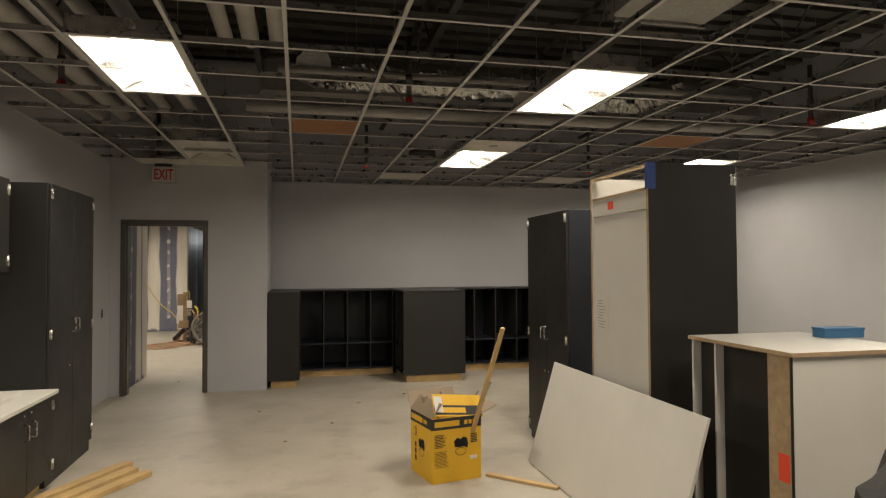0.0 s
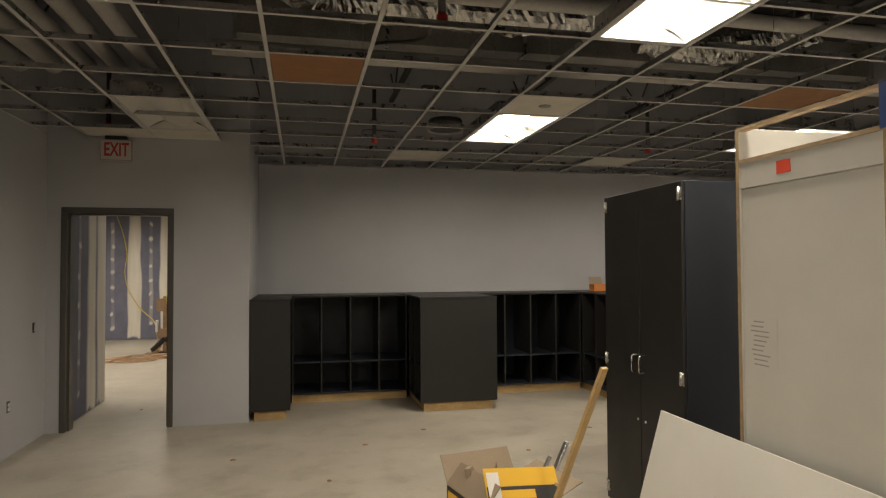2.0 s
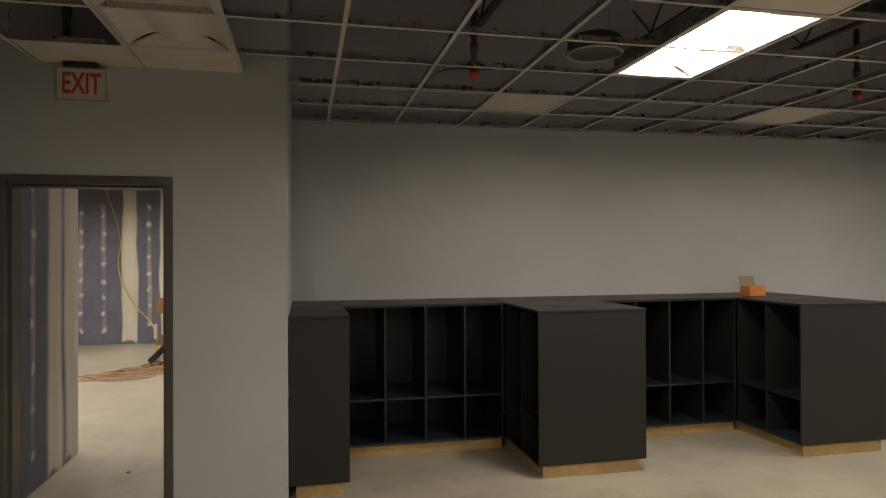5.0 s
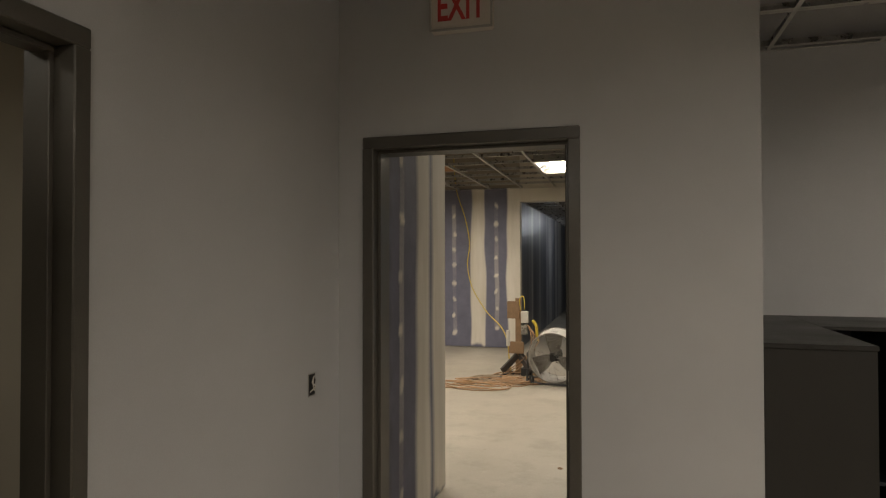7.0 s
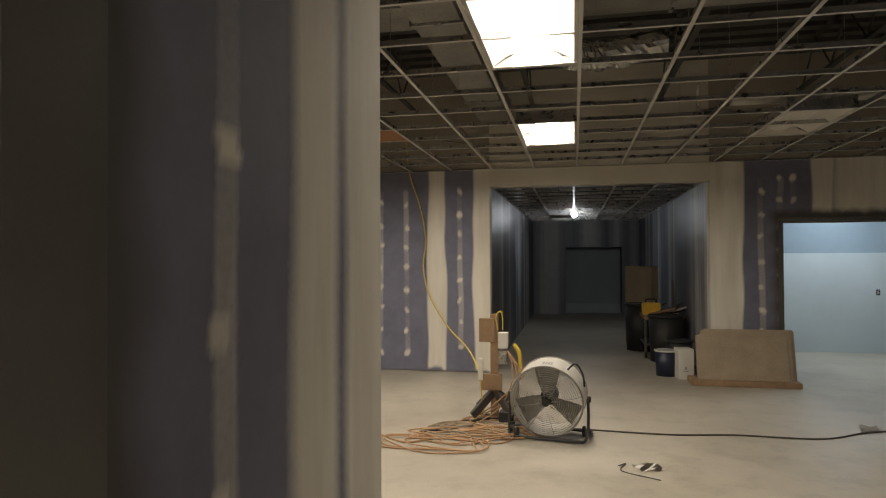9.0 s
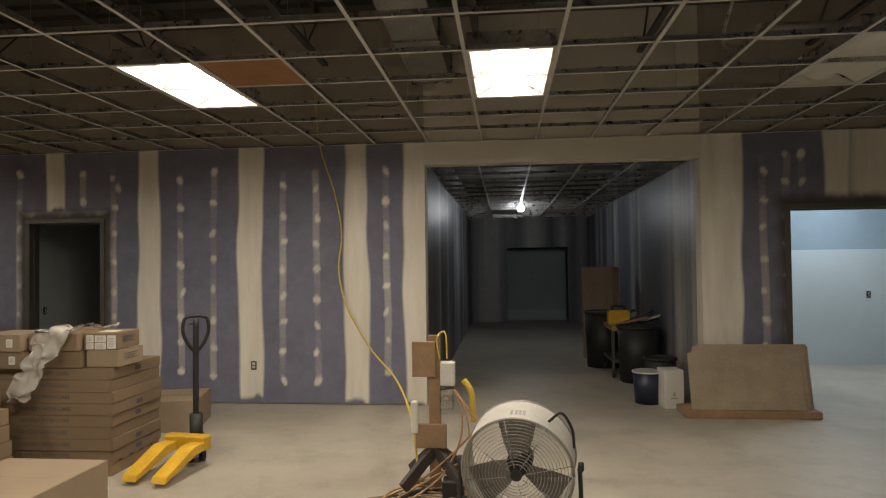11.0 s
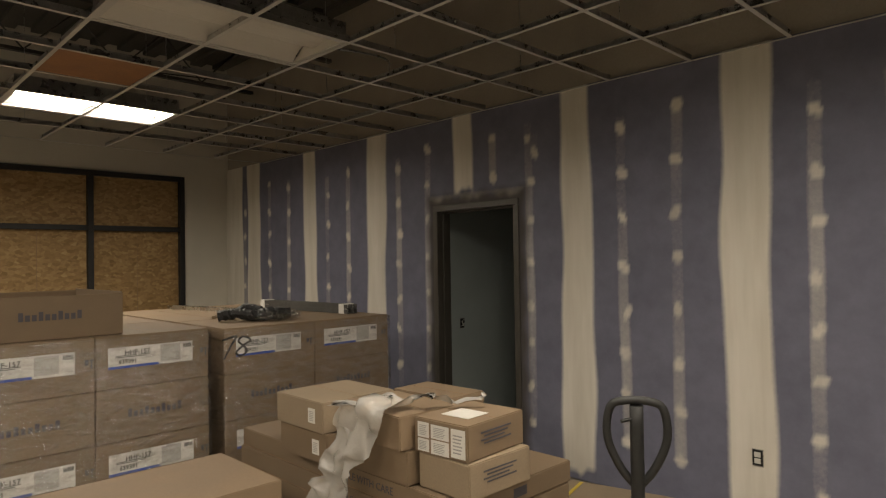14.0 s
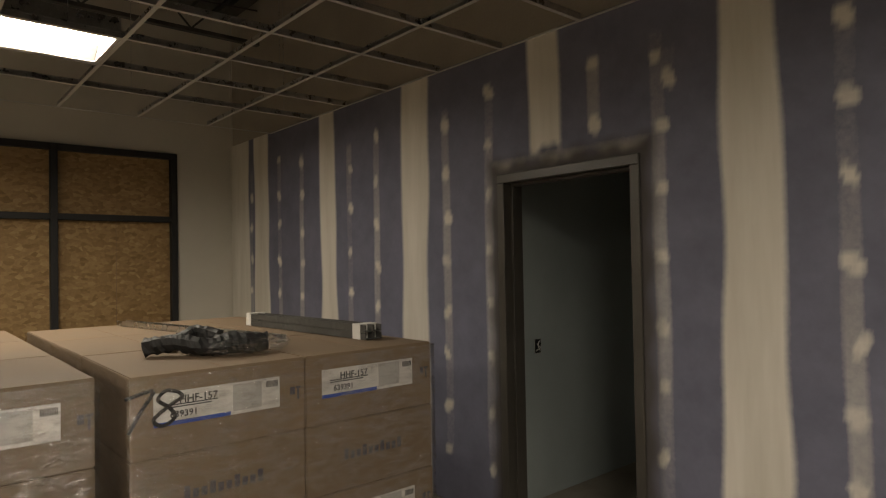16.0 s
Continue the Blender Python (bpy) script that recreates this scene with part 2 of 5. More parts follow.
M_LENS2 = glow("lit_hall_diffuser", (0.92, 0.96, 1.0), HALL_LAMP)
M_LENS4 = glow("lit_dim_diffuser", (1.0, 0.9, 0.75), 9.0)
M_LENS3 = glow("lit_cool_diffuser", (0.82, 0.93, 1.0), ROOM_LAMP)
M_LENSOFF = mat("unlit_diffuser", (0.60, 0.57, 0.52), 0.4, var=0.04, bumpy=0.0)
M_REFL = mat("white_reflector", (0.40, 0.39, 0.37), 0.45, var=0.03, bumpy=0.0)
M_EXIT = mat("exit_letter_red", (0.42, 0.03, 0.03), 0.5, var=0.05, bumpy=0.0)
M_RAW = mat("raw_brown_board", (0.38, 0.34, 0.28), 0.8, var=0.12, scale=2, grain=60)
M_EXITBODY = mat("exit_sign_white_face", (0.55, 0.50, 0.46), 0.5, var=0.08)


# ---- mesh helpers ----
def mesh_ob(name, verts, faces, material, parent=None, label=""):
    me = bpy.data.meshes.new(name)
    me.from_pydata(verts, [], faces)
    me.update()
    me.materials.append(material)
    ob = new(name, me)
    if parent:
        ob.parent = parent
    if label:
        ob["label"] = label
    return ob


def boxes(name, items, material, parent=None, label=""):
    """Plain boxes (x0, y0, z0, x1, y1, z1) joined in one mesh."""
    v, f = [], []
    for x0, y0, z0, x1, y1, z1 in items:
        n = len(v)
        v += [(x0, y0, z0), (x1, y0, z0), (x1, y1, z0), (x0, y1, z0), (x0, y0, z1), (x1, y0, z1), (x1, y1, z1), (x0, y1, z1)]
        f += [(n, n + 3, n + 2, n + 1), (n + 4, n + 5, n + 6, n + 7), (n, n + 1, n + 5, n + 4), (n + 1, n + 2, n + 6, n + 5), (n + 2, n + 3, n + 7, n + 6), (n + 3, n, n + 4, n + 7)]
    return mesh_ob(name, v, f, material, parent, label)


def part(name, bm, material, parent, label=""):
    me = bpy.data.meshes.new(name)
    bm.to_mesh(me)
    bm.free()
    me.materials.append(material)
    ob = new(name, me)
    ob.parent = parent
    if label:
        ob["label"] = label
    return ob


def block(x0, y0, z0, x1, y1, z1, bev=0.003, seg=1):
    bm = bmesh.new()
    bmesh.ops.create_cube(bm, size=1, matrix=Matrix.Translation(((x0 + x1) / 2, (y0 + y1) / 2, (z0 + z1) / 2)) @ Matrix.Diagonal((x1 - x0, y1 - y0, z1 - z0, 1)))
    if bev:
        bmesh.ops.bevel(bm, geom=list(bm.edges), offset=bev, segments=seg, affect="EDGES")
    return bm


def cyl(r, h, m=Matrix(), seg=20, r2=None, bev=0.0):
    """A cylinder from its base at m along m's z."""
    bm = bmesh.new()
    bmesh.ops.create_cone(bm, cap_ends=True, segments=seg, radius1=r, radius2=r if r2 is None else r2, depth=h, matrix=m @ Matrix.Translation((0, 0, h / 2)))
    if bev:
        bmesh.ops.bevel(bm, geom=[e for e in bm.edges if e.calc_face_angle(0) > 1], offset=bev, segments=2, affect="EDGES")
    for f in bm.faces:
        f.smooth = len(f.verts) == 4
    return bm


def smooth_path(pts, per=8):
    """Catmull-Rom points through pts."""
    p = [Vector(q) for q in pts]
    p = [p[0] * 2 - p[1], *p, p[-1] * 2 - p[-2]]
    out = []
    for a, b, c, d in zip(p, p[1:], p[2:], p[3:]):
        for k in range(per):
            t = k / per
            out.append(0.5 * (2 * b + (c - a) * t + (2 * a - 5 * b + 4 * c - d) * t * t + (3 * b - a - 3 * c + d) * t ** 3))
    out.append(p[-2])
    return out


def tube_bm(pts, r, seg=8, crumple=0.0, per=8, raw=False):
    """A round tube along a smooth path."""
    path = [Vector(q) for q in pts] if raw else smooth_path(pts, per)
    bm = bmesh.new()
    rings = []
    side = None
    for k, q in enumerate(path):
        d = (path[min(k + 1, len(path) - 1)] - path[max(k - 1, 0)]).normalized()
        if side is None:
            side = d.orthogonal().normalized()
        side = (side - d * side.dot(d)).normalized()
        up = d.cross(side)
        ring = []
        for n in range(seg):
            a = 2 * math.pi * n / seg
            rr = r
            if crumple:
                rr *= 1 + crumple * (noise.noise(q * 9 + Vector((n * 1.3, 0, 0))) + 0.5 * random.uniform(-1, 1))
            ring.append(bm.verts.new(q + (side * math.cos(a) + up * math.sin(a)) * rr))
        rings.append(ring)
    for a, b in zip(rings, rings[1:]):
        for n in range(seg):
            f = bm.faces.new((a[n], a[(n + 1) % seg], b[(n + 1) % seg], b[n]))
            f.smooth = not crumple
    bm.faces.new(rings[0][::-1])
    bm.faces.new(rings[-1])
    return bm


def join(*bms):
    out = bms[0]
    for b in bms[1:]:
        me = bpy.data.meshes.new("tmp")
        b.to_mesh(me)
        b.free()
        out.from_mesh(me)
        bpy.data.meshes.remove(me)
    return out


def thing(name, m, label, category, group="", kind=""):
    e = new(name)
    e.matrix_world = m if isinstance(m, Matrix) else pose(*m)
    e.empty_display_size = 0.1
    return tagged(e, label, category, group, kind)


def lettering(name, text, size, m, material, parent, bold=0.0):
    """Raised text, its own plane at m (x along the line, z out of the surface)."""
    cu = bpy.data.curves.new(name, "FONT")
    cu.body, cu.size, cu.extrude, cu.offset = text, size, 0.0006, bold
    cu.align_x, cu.align_y, cu.resolution_u = "CENTER", "CENTER", 2
    tmp = bpy.data.objects.new(name, cu)
    me = bpy.data.meshes.new_from_object(tmp)
    bpy.data.objects.remove(tmp)
    me.transform(m)
    me.materials.clear()
    me.materials.append(material)
    ob = new(name, me)
    ob.parent = parent
    return ob


FACE_X = Matrix(((0, 0, 1, 0), (1, 0, 0, 0), (0, 1, 0, 0), (0, 0, 0, 1)))
FACE_NX = Matrix(((0, 0, -1, 0), (-1, 0, 0, 0), (0, 1, 0, 0), (0, 0, 0, 1)))
FACE_NY = Matrix(((1, 0, 0, 0), (0, 0, -1, 0), (0, 1, 0, 0), (0, 0, 0, 1)))


def on(face, x, y, z):
    return Matrix.Translation((x, y, z)) @ face


# ---- setting ----
floor = boxes("floor", [(-13, -4.5, -0.12, 8.5, 33, 0)], M_CONC)
tagged(floor, "bare grey-tan concrete slab with dust and stains", "floor", kind="structure")


def wall(name, items, material, label):
    return tagged(boxes(name, items, material), label, "wall", kind="structure")


TOP = 4.3
wall("wall_classroom_left", [(-2.2, -3.5, 0, -2.06, 5.97, TOP), (-2.2, 6.93, 0, -2.06, 8.5, TOP), (-2.2, 5.97, 2.14, -2.06, 6.93, TOP)], M_WALL, "blue-grey painted wall with a doorway")
wall("wall_classroom_front", [(-2.2, 8.5, 0, -1.88, 8.7, TOP), (-0.95, 8.5, 0, -0.18, 8.7, TOP), (-1.88, 8.5, 2.135, -0.95, 8.7, TOP)], M_WALL, "blue-grey painted wall with an open doorway")
wall("wall_recess_side", [(-0.32, 8.7, 0, -0.18, 10.12, TOP)], M_WALL, "blue-grey painted return wall")
wall("wall_classroom_back", [(-0.18, 9.98, 0, 6.84, 10.12, TOP)], M_WALL, "blue-grey painted wall above low shelving")
wall("wall_classroom_right", [(6.7, -3.5, 0, 6.84, 9.98, TOP)], M_WALL, "plain blue-grey painted wall")
wall("wall_classroom_rear", [(-2.2, -3.64, 0, 6.84, -3.5, TOP)], M_WALL, "plain blue-grey painted wall")
wall("wall_side_room", [(-5.2, 4.2, 0, -5.06, 8.5, TOP), (-5.06, 4.2, 0, -2.2, 4.34, TOP)], M_WALLP, "primed walls of a side room")
wall("wall_hall_room_south", [(-11.45, 8.5, 0, -2.2, 8.64, TOP), (6.7, 10.12, 0, 6.84, 17.08, TOP)], M_WALLP, "primed wall with pale joint compound")
wall("wall_window", [(-11.45, 8.64, 0, -11.3, 12.17, TOP), (-11.45, 16.47, 0, -11.3, 17.22, TOP), (-11.45, 12.17, 2.76, -11.3, 16.47, TOP), (-11.45, 12.17, 0, -11.3, 16.47, 0.5)], M_WALLP, "off-white primed wall round a boarded window")
wall("header_passage", [(-2.52, 17.08, 2.64, 0.42, 17.3, TOP)], M_WALLP, "primed header over the passage opening")
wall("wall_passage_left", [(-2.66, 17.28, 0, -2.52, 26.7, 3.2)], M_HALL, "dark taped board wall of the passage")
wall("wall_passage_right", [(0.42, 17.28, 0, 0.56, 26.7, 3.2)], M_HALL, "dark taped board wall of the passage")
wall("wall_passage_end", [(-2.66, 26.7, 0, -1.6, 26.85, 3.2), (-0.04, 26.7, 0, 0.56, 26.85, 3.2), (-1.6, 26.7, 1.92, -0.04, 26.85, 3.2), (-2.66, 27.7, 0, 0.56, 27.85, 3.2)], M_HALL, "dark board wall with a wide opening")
wall("wall_store_room", [(-7.5, 17.22, 0, -7.36, 20.6, 3.2), (-7.36, 20.46, 0, -4.9, 20.6, 3.2), (-5.02, 17.22, 0, -4.9, 20.46, 3.2)], M_GREEN, "grey-green primed walls of an unlit room")
wall("wall_far_room_lower", [(0.56, 20.0, 0, 6.0, 20.14, 1.68), (5.86, 17.22, 0, 6.0, 20.0, 1.68)], M_PALE, "pale primed wall of the lit room")
wall("wall_far_room_upper", [(0.56, 20.0, 1.68, 6.0, 20.14, 3.2), (5.86, 17.22, 1.68, 6.0, 20.0, 3.2)], M_PALE2, "unpainted blue board above the primed part")
wall("closing_walls", [(6.84, 10.0, 0, 7.0, 17.3, TOP), (-13, 32.0, 0, 8.5, 32.2, TOP)], M_DARK, "plain dark closing walls")

lids = tagged(boxes("ceiling_small_rooms", [(-5.2, 4.2, 2.9, -2.2, 8.5, 3.0), (-7.5, 17.22, 3.0, -4.9, 20.6, 3.1), (0.56, 17.3, 3.0, 6.0, 20.14, 3.1), (-2.66, 26.85, 2.8, 0.56, 27.85, 2.9)], M_WALLP), "plain lids over the small rooms", "ceiling", kind="structure")


def taped_wall(name, origin, along, length, z0, z1, holes, bands, columns, sprays, label):
    """A board face with feathered bands of compound; holes (a0, a1, top) are left open; along is 'x' or 'y'."""
    da, dz = 0.014, 0.03
    edges = sorted({0.0, length, *(v for h in holes for v in h[:2])})
    cols = []
    for a, b in zip(edges, edges[1:]):
        n = max(1, round((b - a) / da))
        cols += [a + (b - a) * k / n for k in range(n)]
    cols = np.array(cols + [length])
    heights = sorted({z0, z1, *(h[2] for h in holes if z0 < h[2] < z1)})
    rows = []
    for a, b in zip(heights, heights[1:]):
        n = max(1, round((b - a) / dz))
        rows += [a + (b - a) * k / n for k in range(n)]
    rows = np.array(rows + [z1])
    A, Z = np.meshgrid(cols, rows)
    rng = np.random.default_rng(len(name) + int(length * 100))
    mud, spray = np.zeros_like(A), np.zeros_like(A)

    def wobble(z, size):
        return sum(size / (k + 1) * np.sin(z * (1.7 + 2.1 * k) + rng.uniform(0, 6.3)) for k in range(4))

    for lo, hi, bot, top, soft in bands:
        l, h = lo + wobble(Z, 0.014), hi + wobble(Z, 0.014)
        m = np.clip((A - l) / soft + 0.5, 0, 1) * np.clip((h - A) / soft + 0.5, 0, 1)
        m *= np.clip((Z - bot - wobble(A * 9, 0.02)) / 0.05, 0, 1) * np.clip((top - Z) / 0.04 + 0.5, 0, 1)
        mud = np.maximum(mud, m)
    for c, bot, top in columns:
        x = c + wobble(Z, 0.008)
        m = 0.36 * np.clip((0.05 - np.abs(A - x)) / 0.02, 0, 1) * (0.75 + 0.35 * np.sin(Z * 2.3 + rng.uniform(0, 6)))
        m *= np.clip((Z - bot) / 0.06, 0, 1) * np.clip((top - Z) / 0.06, 0, 1)
        mud = np.maximum(mud, m)
        z = bot + 0.06
        while z < top:
            w, h2, tilt = rng.uniform(0.032, 0.05), rng.uniform(0.035, 0.06), rng.uniform(-0.4, 0.4)
            cx = c + rng.normal(0, 0.008)
            d = ((A - cx - tilt * (Z - z)) / w) ** 2 + ((Z - z) / h2) ** 2
            mud = np.maximum(mud, rng.uniform(0.7, 0.98) * np.clip(1.5 - d * 1.2, 0, 1))
            z += rng.uniform(0.27, 0.36)
    for a0, a1, top in sprays:
        d = np.maximum(np.maximum(a0 - A, A - a1), Z - top)
        s = np.clip(1 - (d - 0.015 - 0.012 * np.sin(A * 30) - 0.014 * np.sin(Z * 21)) / 0.11, 0, 1)
        spray = np.maximum(spray, s)
    keep = np.ones((len(rows) - 1, len(cols) - 1), bool)
    ca, cz = (cols[:-1] + cols[1:]) / 2, (rows[:-1] + rows[1:]) / 2
    for a0, a1, top in holes:
        keep[np.ix_(cz < top, (ca > a0) & (ca < a1))] = False
    n = len(cols)
    r, c = np.nonzero(keep)
    i = r * n + c
    quads = np.stack([i, i + 1, i + 1 + n, i + n], 1)
    rise = 0.0015 * mud
    if along == "x":
        V = np.stack([origin[0] + A, origin[1] - rise, Z], -1)
    else:
        V = np.stack([origin[0] + rise, origin[1] + A, Z], -1)
    ob = mesh_ob(name, V.reshape(-1, 3).tolist(), quads.tolist(), M_DRY)
    for key, val in (("mud", mud), ("spray", spray)):
        ob.data.attributes.new(key, "FLOAT", "POINT").data.foreach_set("value", val.ravel().astype(np.float32))
    return tagged(ob, label, "wall", kind="structure")


# Long taped wall, its body behind the taped face
wall("wall_taped_body", [(-11.3, 17.1, 0, -7.172, 17.22, TOP), (-6.293, 17.1, 0, -2.52, 17.22, TOP), (-7.172, 17.1, 2.072, -6.293, 17.22, TOP),
                         (0.42, 17.1, 0, 1.31, 17.22, TOP), (3.14, 17.1, 0, 6.84, 17.22, TOP), (1.31, 17.1, 2.08, 3.14, 17.22, TOP)], M_RAW, "raw board wall above the taped face")
wall("wall_end_bead", [(-2.54, 17.083, 0, -2.516, 17.284, 2.63), (0.416, 17.083, 0, 0.44, 17.284, 2.63), (-2.02, 8.7, 0, -1.945, 9.975, 3.2), (-11.3, 17.075, 0, -11.29, 17.1, TOP)], M_WALLP, "primed wall ends")
X0 = -11.28
S = 0.035
bands = [(a - X0, b - X0, z, 5, S) for a, b, z in (
    (-11.4, -10.83, 0.0), (-10.71, -10.37, 0.0), (-9.38, -9.12, 0.0), (-8.19, -7.9, 0.0), (-6.95, -6.74, 2.2), (-5.84, -5.58, 0.06), (-4.64, -4.36, 0.05), (-3.42, -3.16, 0.02), (-2.75, -2.4, 0.0))]
bands += [(-7.27 - X0, -6.19 - X0, 2.14, 2.19, 0.03)]
cols = [(c - X0, b, t) for c, b, t in (
    (-10.77, 0.3, 2.6), (-10.15, 0.3, 2.65), (-9.71, 0.3, 2.65), (-8.9, 0.3, 2.6), (-8.52, 0.3, 2.65), (-7.71, 0.3, 2.65), (-7.3, 0.25, 2.75), (-6.51, 2.25, 2.7), (-6.14, 0.3, 2.75), (-6.08, 2.4, 2.65),
    (-5.33, 0.3, 2.65), (-4.94, 0.25, 2.65), (-4.13, 0.2, 2.65), (-3.74, 0.2, 2.65), (-2.95, 0.3, 2.7))]
taped_wall("wall_taped_left", (X0, 17.08), "x", -2.52 - X0, 0.012, 2.895, [(-7.172 - X0, -6.293 - X0, 2.072)], bands, cols, [(-7.222 - X0, -6.243 - X0, 2.122)], "purple drywall with pale upright bands of joint compound")
taped_wall("wall_taped_right", (0.42, 17.08), "x", 6.2, 0.012, 2.895, [(0.89, 2.72, 2.08)], [(-0.05, 0.41, 0, 5, S), (1.25, 1.5, 2.15, 5, S), (1.5, 3.2, 2.15, 5, 0.2), (2.75, 6.3, 0, 5, 0.1)],
           [(0.63, 0.3, 2.7), (0.86, 0.3, 2.7), (1.02, 2.3, 2.7)], [(0.84, 2.77, 2.14)], "purple drywall with joint compound round a wide opening")
taped_wall("wall_taped_stub", (-1.94, 8.7), "y", 1.29, 0.012, 3.1, [], [(0.645, 0.925, 0, 5, 0.08), (0.985, 1.4, 0, 5, 0.08)], [(0.38, 0.2, 2.9)], [(-1.0, 0.1, 9.0)], "short purple drywall return with joint compound")


# ---- door frames ----
def door_frame(name, x0, x1, top, y0, y1, label, turn=None):
    """Pressed steel frame: outer size x0..x1, head at top, wall faces y0..y1, with a stop along the middle."""
    e = thing(name, (0, 0, 0) if turn is None else turn, label, "door frame", kind="structure")
    w, o = 0.054, 0.014
    for nm, a, b in (("jamb", x0, x0 + w), ("jamb", x1 - w, x1)):
        part(nm, block(a, y0 - o, 0, b, y1 + o, top - w, 0.004), M_FRAME, e)
    part("head", block(x0, y0 - o, top - w, x1, y1 + o, top, 0.004), M_FRAME, e)
    ym = y0 + 0.05
    for a, b in ((x0 + w, x0 + w + 0.016), (x1 - w - 0.016, x1 - w)):
        part("stop", block(a, ym, 0, b, y1 - 0.03, top - w - 0.016, 0.002), M_FRAME, e)
    part("head_stop", block(x0 + w, ym, top - w - 0.016, x1 - w, y1 - 0.03, top - w, 0.002), M_FRAME, e)
    part("strike_plate", block(x1 - w - 0.003, y0 + 0.012, 0.98, x1 - w + 0.001, y0 + 0.04, 1.1, 0), M_CHROME, e)
    return e


door_frame("door_1", -1.93, -0.905, 2.18, 8.5, 8.7, "brown-grey steel door frame with no door hung")
door_frame("door_2", -7.222, -6.243, 2.122, 17.08, 17.22, "brown-grey steel frame of a dark doorway in taped wall")
door_frame("door_3", 1.26, 3.19, 2.13, 17.08, 17.22, "wide brown-grey steel frame of a double doorway")
door_frame("door_4", -6.98, -5.92, 2.19, -2.2, -2.06, "brown-grey steel door frame in the side wall", turn=(0, 0, 0, 0, 0, -90)).matrix_world = Matrix(((0, -1, 0, -4.26), (-1, 0, 0, 0.0), (0, 0, 1, 0), (0, 0, 0, 1)))

# Boarded window
win = thing("window_1", (-11.3, 14.4, 0), "dark-framed window boarded with strand board", "window", kind="structure")
ys = [16.47 - 1.075 * k for k in range(5)]
for k, y in enumerate(ys):
    part("mullion", block(-0.1, y - 14.4 - 0.03, 0.5, 0.03, y - 14.4 + 0.03, 2.76, 0.003), M_RUBBER, win)
for z in (0.53, 2.08, 2.73):
    part("rail", block(-0.1, ys[-1] - 14.4, z - 0.03, 0.026, ys[0] - 14.4, z + 0.03, 0.003), M_RUBBER, win)
for a, b in zip(ys[1:], ys):
    for z0, z1 in ((0.56, 2.05), (2.11, 2.7)):
        part("board_panel", block(-0.06, a - 14.4 + 0.03, z0, -0.045, b - 14.4 - 0.03, z1, 0.001), M_OSB, win)
    part("board_panel", block(-0.045, (a + b) / 2 - 14.4 - 0.002, 0.56, -0.043, (a + b) / 2 - 14.4 + 0.002, 2.05, 0), M_OLDWOOD, win)


# ---- ceilings ----
def ceiling_grid(name, xs, ys, z, x0, x1, y0, y1, main, label):
    flange, web = [], []
    for x in xs:
        flange.append((x - 0.012, y0, z, x + 0.012, y1, z + 0.0025))
        web.append((x - 0.0012, y0, z + 0.0025, x + 0.0012, y1, z + 0.04))
        web.append((x - 0.004, y0, z + 0.034, x + 0.004, y1, z + 0.042))
    edges = sorted([x0, *xs, x1])
    for y in ys:
        for a, b in zip(edges, edges[1:]):
            flange.append((a + 0.0125, y - 0.012, z + 0.0008, b - 0.0125, y + 0.012, z + 0.0033))
            web.append((a + 0.003, y - 0.0012, z + 0.0034, b - 0.003, y + 0.0012, z + 0.036))
            web.append((a + 0.007, y - 0.004, z + 0.0301, b - 0.007, y + 0.004, z + 0.0383))
    g = tagged(boxes(name, flange, M_TEE), label, "ceiling grid", kind="structure")
    boxes("tee_web", web, M_STEEL, g, "bare galvanised upper webs")
    ang = [(x0, y0, z - 0.001, x1, y0 + 0.022, z + 0.002), (x0, y1 - 0.022, z - 0.001, x1, y1, z + 0.002), (x0, y0 + 0.022, z - 0.001, x0 + 0.022, y1 - 0.022, z + 0.002), (x1 - 0.022, y0 + 0.022, z - 0.001, x1, y1 - 0.022, z + 0.002)]
    boxes("wall_angle", ang, M_TEE, g)
    wires = []
    for k, x in enumerate(xs):
        y = y0 + 0.6 + 0.3 * (k % 3)
        while y < y1 and k % 2 == 0:
            wires.append((x - 0.0015, y - 0.0015, z + 0.04, x + 0.0015, y + 0.0015, TOP if z > 2.8 else 3.2))
            y += 1.22
    boxes("hanger_wire", wires, M_STEEL, g)
    return g


GX = [0.14 + 0.61 * k for k in range(-3, 11)]
GY = [3.79 + 0.61 * k for k in range(-11, 11) if -3.4 < 3.79 + 0.61 * k < 9.9]
ceiling_grid("ceiling_classroom", GX, GY, CEIL, -2.06, 6.7, -3.5, 9.98, "y", "open white suspended ceiling grid, mostly without tiles")
HX = [-1.298 + 0.587 * k for k in range(-14, 14)]
HY = [14.07 + 0.595 * k for k in range(-9, 6) if 14.07 + 0.595 * k < 17.0]
ceiling_grid("ceiling_hall_room", [x for x in HX if -10.1 < x < 6.6], HY, CEIL, -10.3, 6.7, 10.12, 17.08, "y", "open white suspended ceiling grid, mostly without tiles")
ceiling_grid("ceiling_hall_south", [x for x in HX if -10.1 < x < -0.5], [8.78 + 0.595 * k for k in range(3)], CEIL, -10.3, -0.32, 8.7, 10.12, "y", "open white suspended ceiling grid by the doorway")
ceiling_grid("ceiling_passage", [-2.52 + 0.588 * k for k in range(1, 5)], [17.6 + 0.61 * k for k in range(15)], 2.66, -2.52, 0.42, 17.3, 26.7, "y", "open suspended grid of the dark passage")
deck = [(-13, -4.5, TOP, 8.5, 33, TOP + 0.1)]
deck += [(-13, -4.4 + 0.3 * k, TOP - 0.05, 8.5, -4.25 + 0.3 * k, TOP) for k in range(72)]
tagged(boxes("ceiling_deck", deck, M_DARK), "dark ribbed steel roof deck high above the grid", "ceiling", kind="structure")
